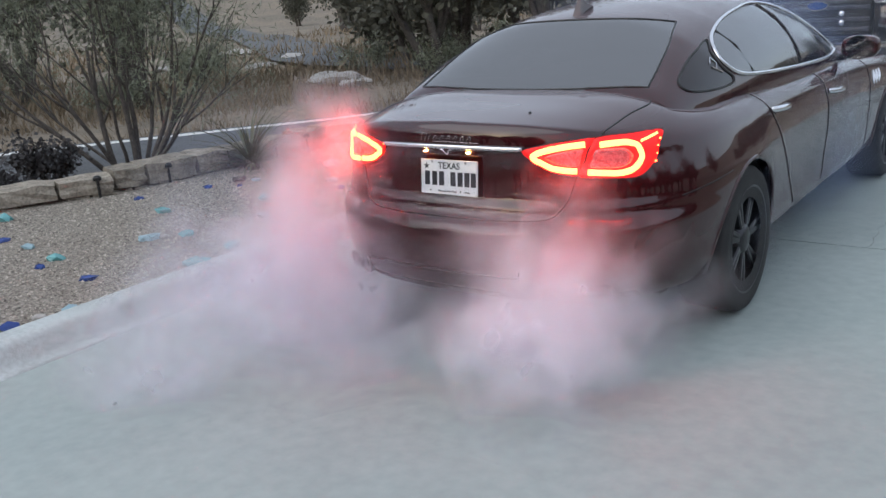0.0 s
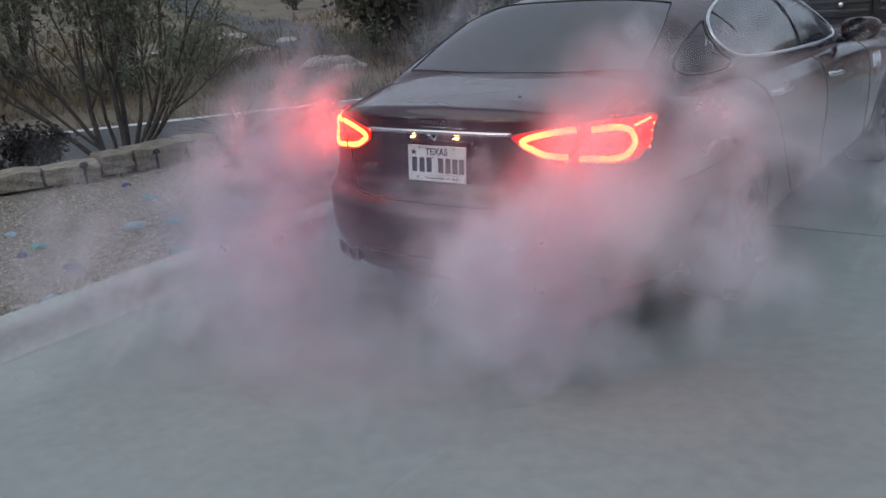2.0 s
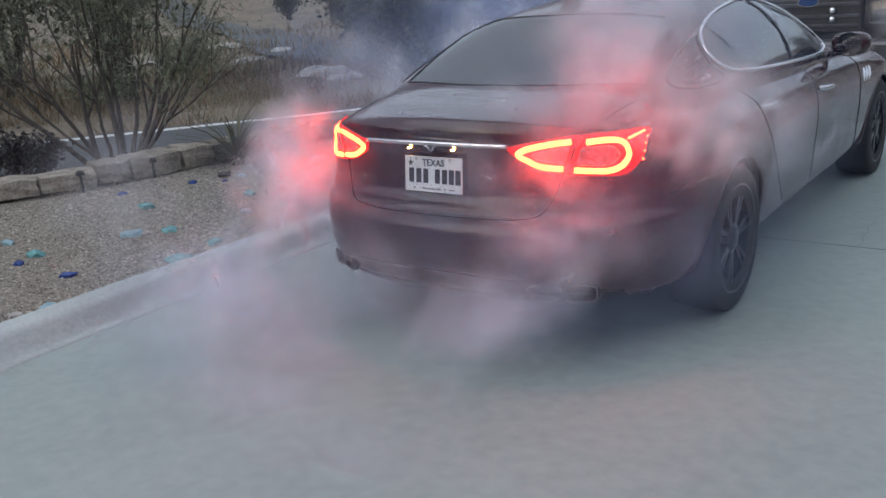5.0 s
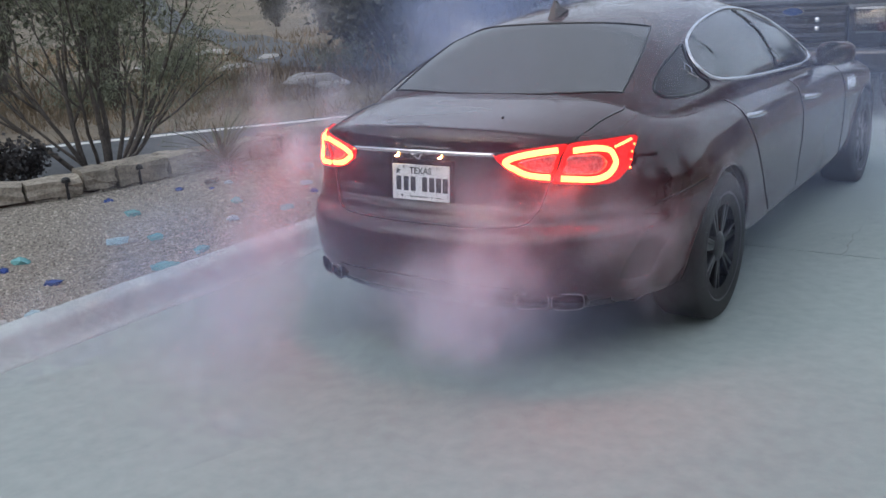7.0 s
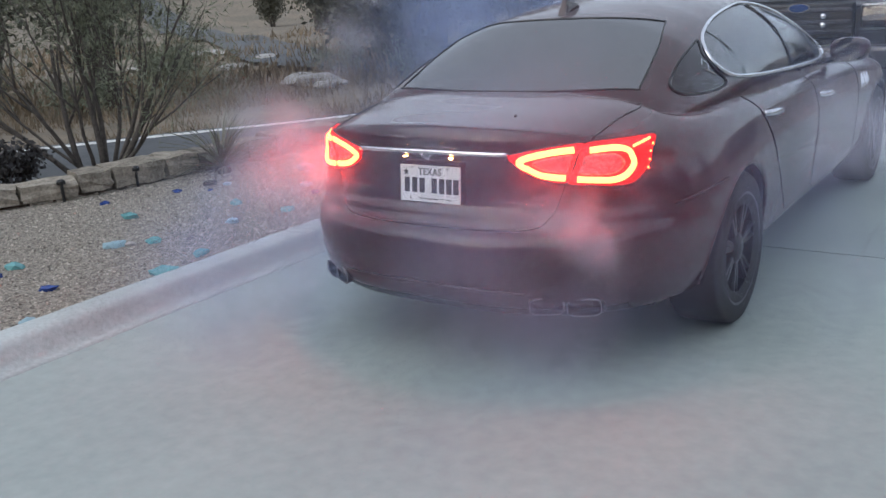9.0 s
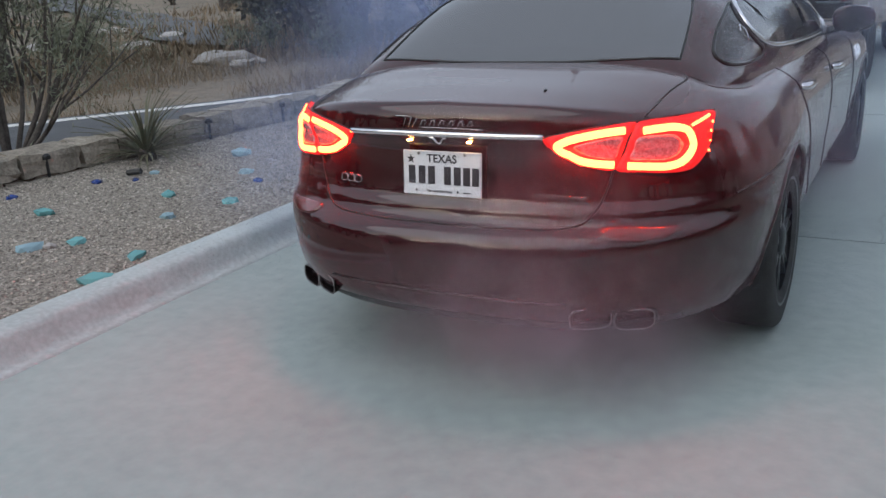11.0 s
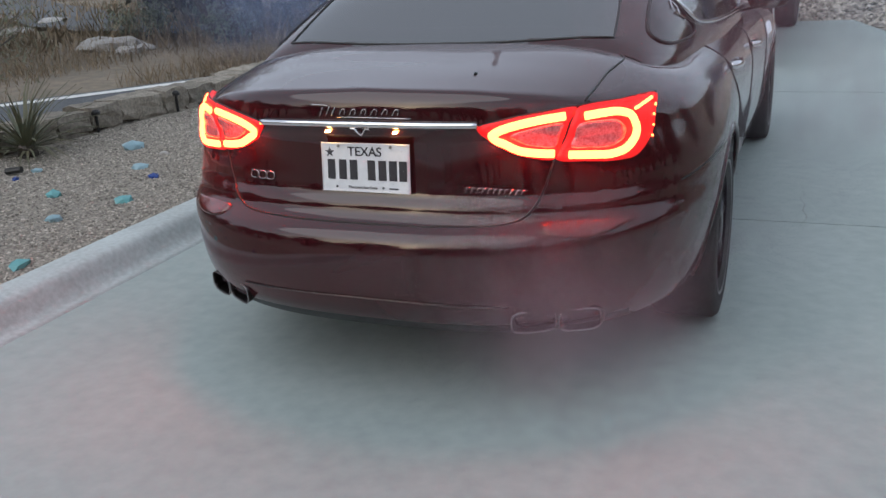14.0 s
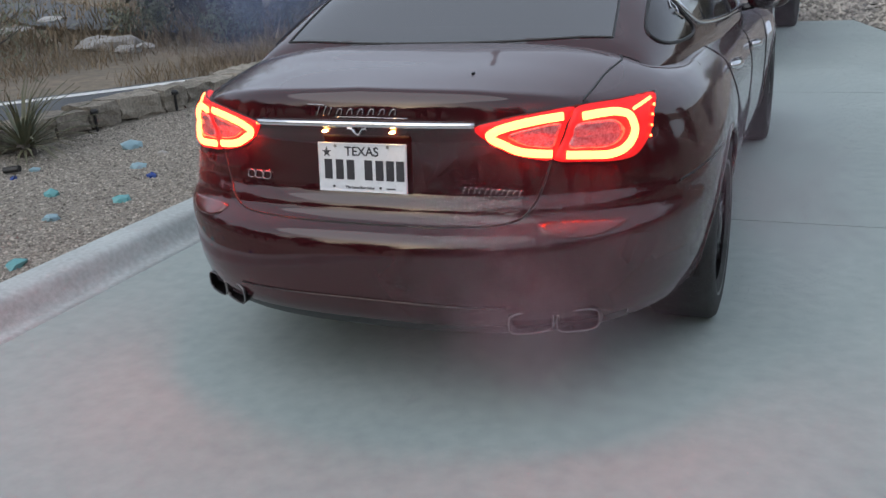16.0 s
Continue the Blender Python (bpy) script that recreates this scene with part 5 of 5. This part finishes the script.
# ---- smoke ----
def puff_mesh(seed, count, spread, disc):
    """A ragged ball of soft round shreds."""
    rnd = random.Random(seed)
    verts, faces, uvs, sides = [], [], [], 9
    for _ in range(count):
        c = Vector((rnd.gauss(0, spread), rnd.gauss(0, spread), rnd.gauss(0, spread)))
        n = (Vector((rnd.gauss(0, 1), rnd.gauss(0, 1), rnd.gauss(0, 1))) * 0.38 + Vector((0.4, -0.8, 0.35))).normalized()
        u = n.orthogonal().normalized()
        w, r, k = n.cross(u), disc * rnd.uniform(0.7, 1.25), len(verts)
        verts.append(c)
        uvs.append((0.0, 0.0))
        for i in range(sides):
            a = 2 * math.pi * i / sides
            verts.append(c + (u * math.cos(a) + w * math.sin(a)) * r)
            uvs.append((math.cos(a), math.sin(a)))
        faces += [(k, k + 1 + i, k + 1 + (i + 1) % sides) for i in range(sides)]
    me = mesh_of("smoke_puff", verts, faces)
    layer = me.uv_layers.new(name="UVMap")
    for loop in me.loops:
        layer.data[loop.index].uv = uvs[loop.vertex_index]
    return me


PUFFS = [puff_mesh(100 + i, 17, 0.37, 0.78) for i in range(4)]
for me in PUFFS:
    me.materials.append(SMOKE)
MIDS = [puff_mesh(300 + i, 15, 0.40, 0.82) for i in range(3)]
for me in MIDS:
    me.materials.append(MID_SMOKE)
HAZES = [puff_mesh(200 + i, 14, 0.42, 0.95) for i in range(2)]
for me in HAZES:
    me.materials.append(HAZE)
BLUES = [puff_mesh(220 + i, 14, 0.42, 0.95) for i in range(2)]
for me in BLUES:
    me.materials.append(BLUE_HAZE)
BANKS = [puff_mesh(250 + i, 16, 0.42, 0.95) for i in range(2)]
for me in BANKS:
    me.materials.append(BANK_SMOKE)

# ways of the smoke, as seconds since it left the pipe and where it is then
RIGHT_WAY = [(-2.0, 0.55, 1.6, 0.26), (0.0, 0.55, 0.45, 0.27), (0.35, 0.58, -0.10, 0.30), (0.9, 0.60, -0.42, 0.32), (1.5, 0.62, -0.42, 0.55), (2.1, 0.72, -0.24, 0.82), (2.8, 0.92, -0.05, 0.98), (3.05, 1.2, 0.5, 0.9), (3.35, 1.45, 2.6, 0.7), (3.8, 0.9, 6.3, 0.9), (5.0, -1.5, 11.0, 1.2), (7.0, -5.0, 16.0, 1.8), (30.0, -14.0, 40.0, 4.0)]
MILD_WAY = [(-2.0, 0.42, 1.6, 0.26), (0.0, 0.42, 0.45, 0.27), (0.4, 0.44, -0.12, 0.29), (1.2, 0.40, -0.36, 0.36), (2.2, 0.46, -0.32, 0.56), (2.7, 0.62, -0.18, 0.78), (3.2, 1.1, 0.4, 0.85), (3.8, 1.5, 2.6, 0.75), (4.6, 1.1, 6.2, 0.9), (5.6, -1.5, 11.0, 1.2), (7.5, -5.0, 16.0, 1.8), (30.0, -14.0, 40.0, 4.0)]
LEFT_WAY = [(-2.0, -0.50, 1.6, 0.26), (0.0, -0.55, 0.45, 0.27), (0.4, -0.62, -0.15, 0.28), (1.0, -0.85, -0.55, 0.30), (1.7, -0.98, -0.34, 0.50), (2.5, -1.02, -0.05, 0.78), (3.2, -1.2, 0.5, 0.95), (3.9, -1.9, 3.0, 0.9), (5.0, -3.2, 9.0, 1.1), (6.5, -5.5, 15.0, 1.6), (30.0, -16.0, 40.0, 4.0)]
LOW_WAY = [(-2.0, 0.1, 1.6, 0.24), (0.0, 0.1, 0.45, 0.25), (0.5, 0.1, -0.25, 0.22), (1.2, -0.05, -0.75, 0.18), (2.2, -0.55, -0.95, 0.20), (3.4, -1.05, -0.70, 0.28), (4.6, -1.45, 0.3, 0.55), (6.2, -2.3, 3.0, 1.6), (8.5, -4.0, 8.0, 3.2), (30.0, -12.0, 24.0, 9.0)]
LINGER_WAY = [(-2.0, 0.5, 1.6, 0.26), (0.0, 0.5, 0.45, 0.27), (1.0, 0.66, -0.12, 0.28), (3.0, 0.72, -0.24, 0.32), (5.0, 0.86, -0.12, 0.42), (7.0, 1.3, 1.4, 0.6), (9.0, 1.2, 6.2, 0.9), (30.0, -10.0, 30.0, 4.0)]
HANG_WAY = [(-2.0, 0.3, 2.5, 0.5), (0.0, 0.4, 0.8, 0.4), (1.2, 0.3, -0.4, 0.45), (2.4, 0.9, 0.3, 0.7), (4.0, 1.6, 2.2, 0.95), (6.0, 1.7, 4.5, 1.2), (9.0, 0.8, 8.5, 1.5), (12.0, -2.0, 11.5, 2.0), (30.0, -9.0, 16.0, 3.2)]
DRIFT_WAY = [(-2.0, -0.3, 2.5, 0.4), (0.0, -0.4, 0.8, 0.4), (1.2, -0.8, -0.3, 0.4), (2.6, -1.35, 0.4, 0.6), (4.5, -1.9, 2.4, 0.8), (7.0, -2.9, 6.5, 1.2), (10.0, -4.2, 10.0, 1.7), (30.0, -10.0, 16.0, 3.2)]


def way_at(way, age):
    """Where smoke of that age is: a smooth curve through the way."""
    return Vector([lerp_table([(r[0], r[k]) for r in way], age) for k in (1, 2, 3)])


def puff_list():
    rnd = random.Random(77)
    out = []

    def burst(way, t0, t1, count, lo, hi, jitter, slow=1.0, meshes=PUFFS):
        for i in range(count):
            born = t0 + (t1 - t0) * (i + rnd.random()) / count
            out.append((way, born, rnd.uniform(lo, hi), Vector((rnd.gauss(0, 1), rnd.gauss(0, 1), rnd.gauss(0, 0.7))) * jitter, rnd.uniform(-25, 25), slow, rnd.choice(meshes)))

    burst(RIGHT_WAY, -1.4, 0.9, 15, 0.27, 0.41, 0.13)
    burst(LEFT_WAY, -2.4, 0.6, 14, 0.26, 0.40, 0.14)
    burst(LOW_WAY, -2.8, 3.8, 14, 0.36, 0.55, 0.17, 1.0, MIDS)
    burst(RIGHT_WAY, 0.9, 3.1, 13, 0.25, 0.38, 0.14)
    burst(LEFT_WAY, 0.6, 4.2, 10, 0.22, 0.32, 0.10)
    burst(MILD_WAY, 3.0, 6.3, 16, 0.20, 0.31, 0.11, 1.0, MIDS)
    burst(LEFT_WAY, 4.2, 6.9, 9, 0.24, 0.36, 0.10, 1.0, MIDS)
    burst(MILD_WAY, 8.0, 11.4, 8, 0.28, 0.42, 0.07, 1.0, HAZES)
    burst(LINGER_WAY, 7.5, 15.0, 7, 0.26, 0.38, 0.06, 1.0, HAZES)
    burst(HANG_WAY, 0.2, 8.5, 12, 0.55, 0.80, 0.16, 1.0, BLUES)
    burst(DRIFT_WAY, -2.0, 8.5, 16, 0.50, 0.80, 0.16, 1.0, BLUES)
    return out


smoke = []
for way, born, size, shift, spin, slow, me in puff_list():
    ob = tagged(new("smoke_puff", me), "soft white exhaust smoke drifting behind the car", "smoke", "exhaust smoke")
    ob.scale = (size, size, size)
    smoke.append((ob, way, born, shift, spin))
bank = []
for i, (x, y, z, r) in enumerate(((-4.6, 9.6, 1.2, 1.5), (-3.2, 10.6, 1.5, 1.7), (-5.6, 11.2, 1.8, 1.7), (-2.2, 9.0, 1.1, 1.3), (-3.8, 8.6, 1.6, 1.3), (0.6, 9.2, 1.6, 1.4), (-4.2, 7.4, 0.9, 1.1), (-6.4, 9.8, 1.6, 1.3), (-6.8, 9.6, 0.9, 1.5), (-5.7, 8.4, 0.8, 1.2), (-7.6, 11.5, 1.2, 1.7))):
    ob = tagged(new("smoke_bank", BANKS[i % 2]), "thin bluish smoke hanging beyond the car", "smoke", "hanging smoke")
    ob.scale = (r, r, r)
    bank.append((ob, Vector((x, y, z)), i))


# ---- things that move ----
def motions():
    for ob, way, born, shift, spin in smoke:
        rows = []
        for i in range(0, 33):
            t = 0.5 * i
            age = t - born
            loose = min(max(age / 1.2, 0.15), 3.0)
            p = way_at(way, age) + shift * loose
            p.z = max(p.z, 0.16)
            swing = math.sin(0.5 * age + spin)
            rows.append((t, pose(*p, 14 * swing, spin * 0.6, spin + 22 * math.sin(0.33 * age + spin))))
        walk(ob, rows)
    for ob, end, i in bank:
        start = Vector((end.x * 0.25 - 0.2, 6.5 + 0.3 * i, 0.5))
        rows = [(0, pose(*start)), (1.0, pose(*start.lerp(end, 0.12))), (3.0, pose(*start.lerp(end, 0.6), 0, 0, 8)), (6.0, pose(*end, 0, 0, 20)), (11.0, pose(*(end + Vector((-0.4, 0.3, 0.2))), 0, 0, 35)), (16.0, pose(*(end + Vector((-0.8, 0.6, 0.3))), 0, 0, 50))]
        walk(ob, rows)


motions()
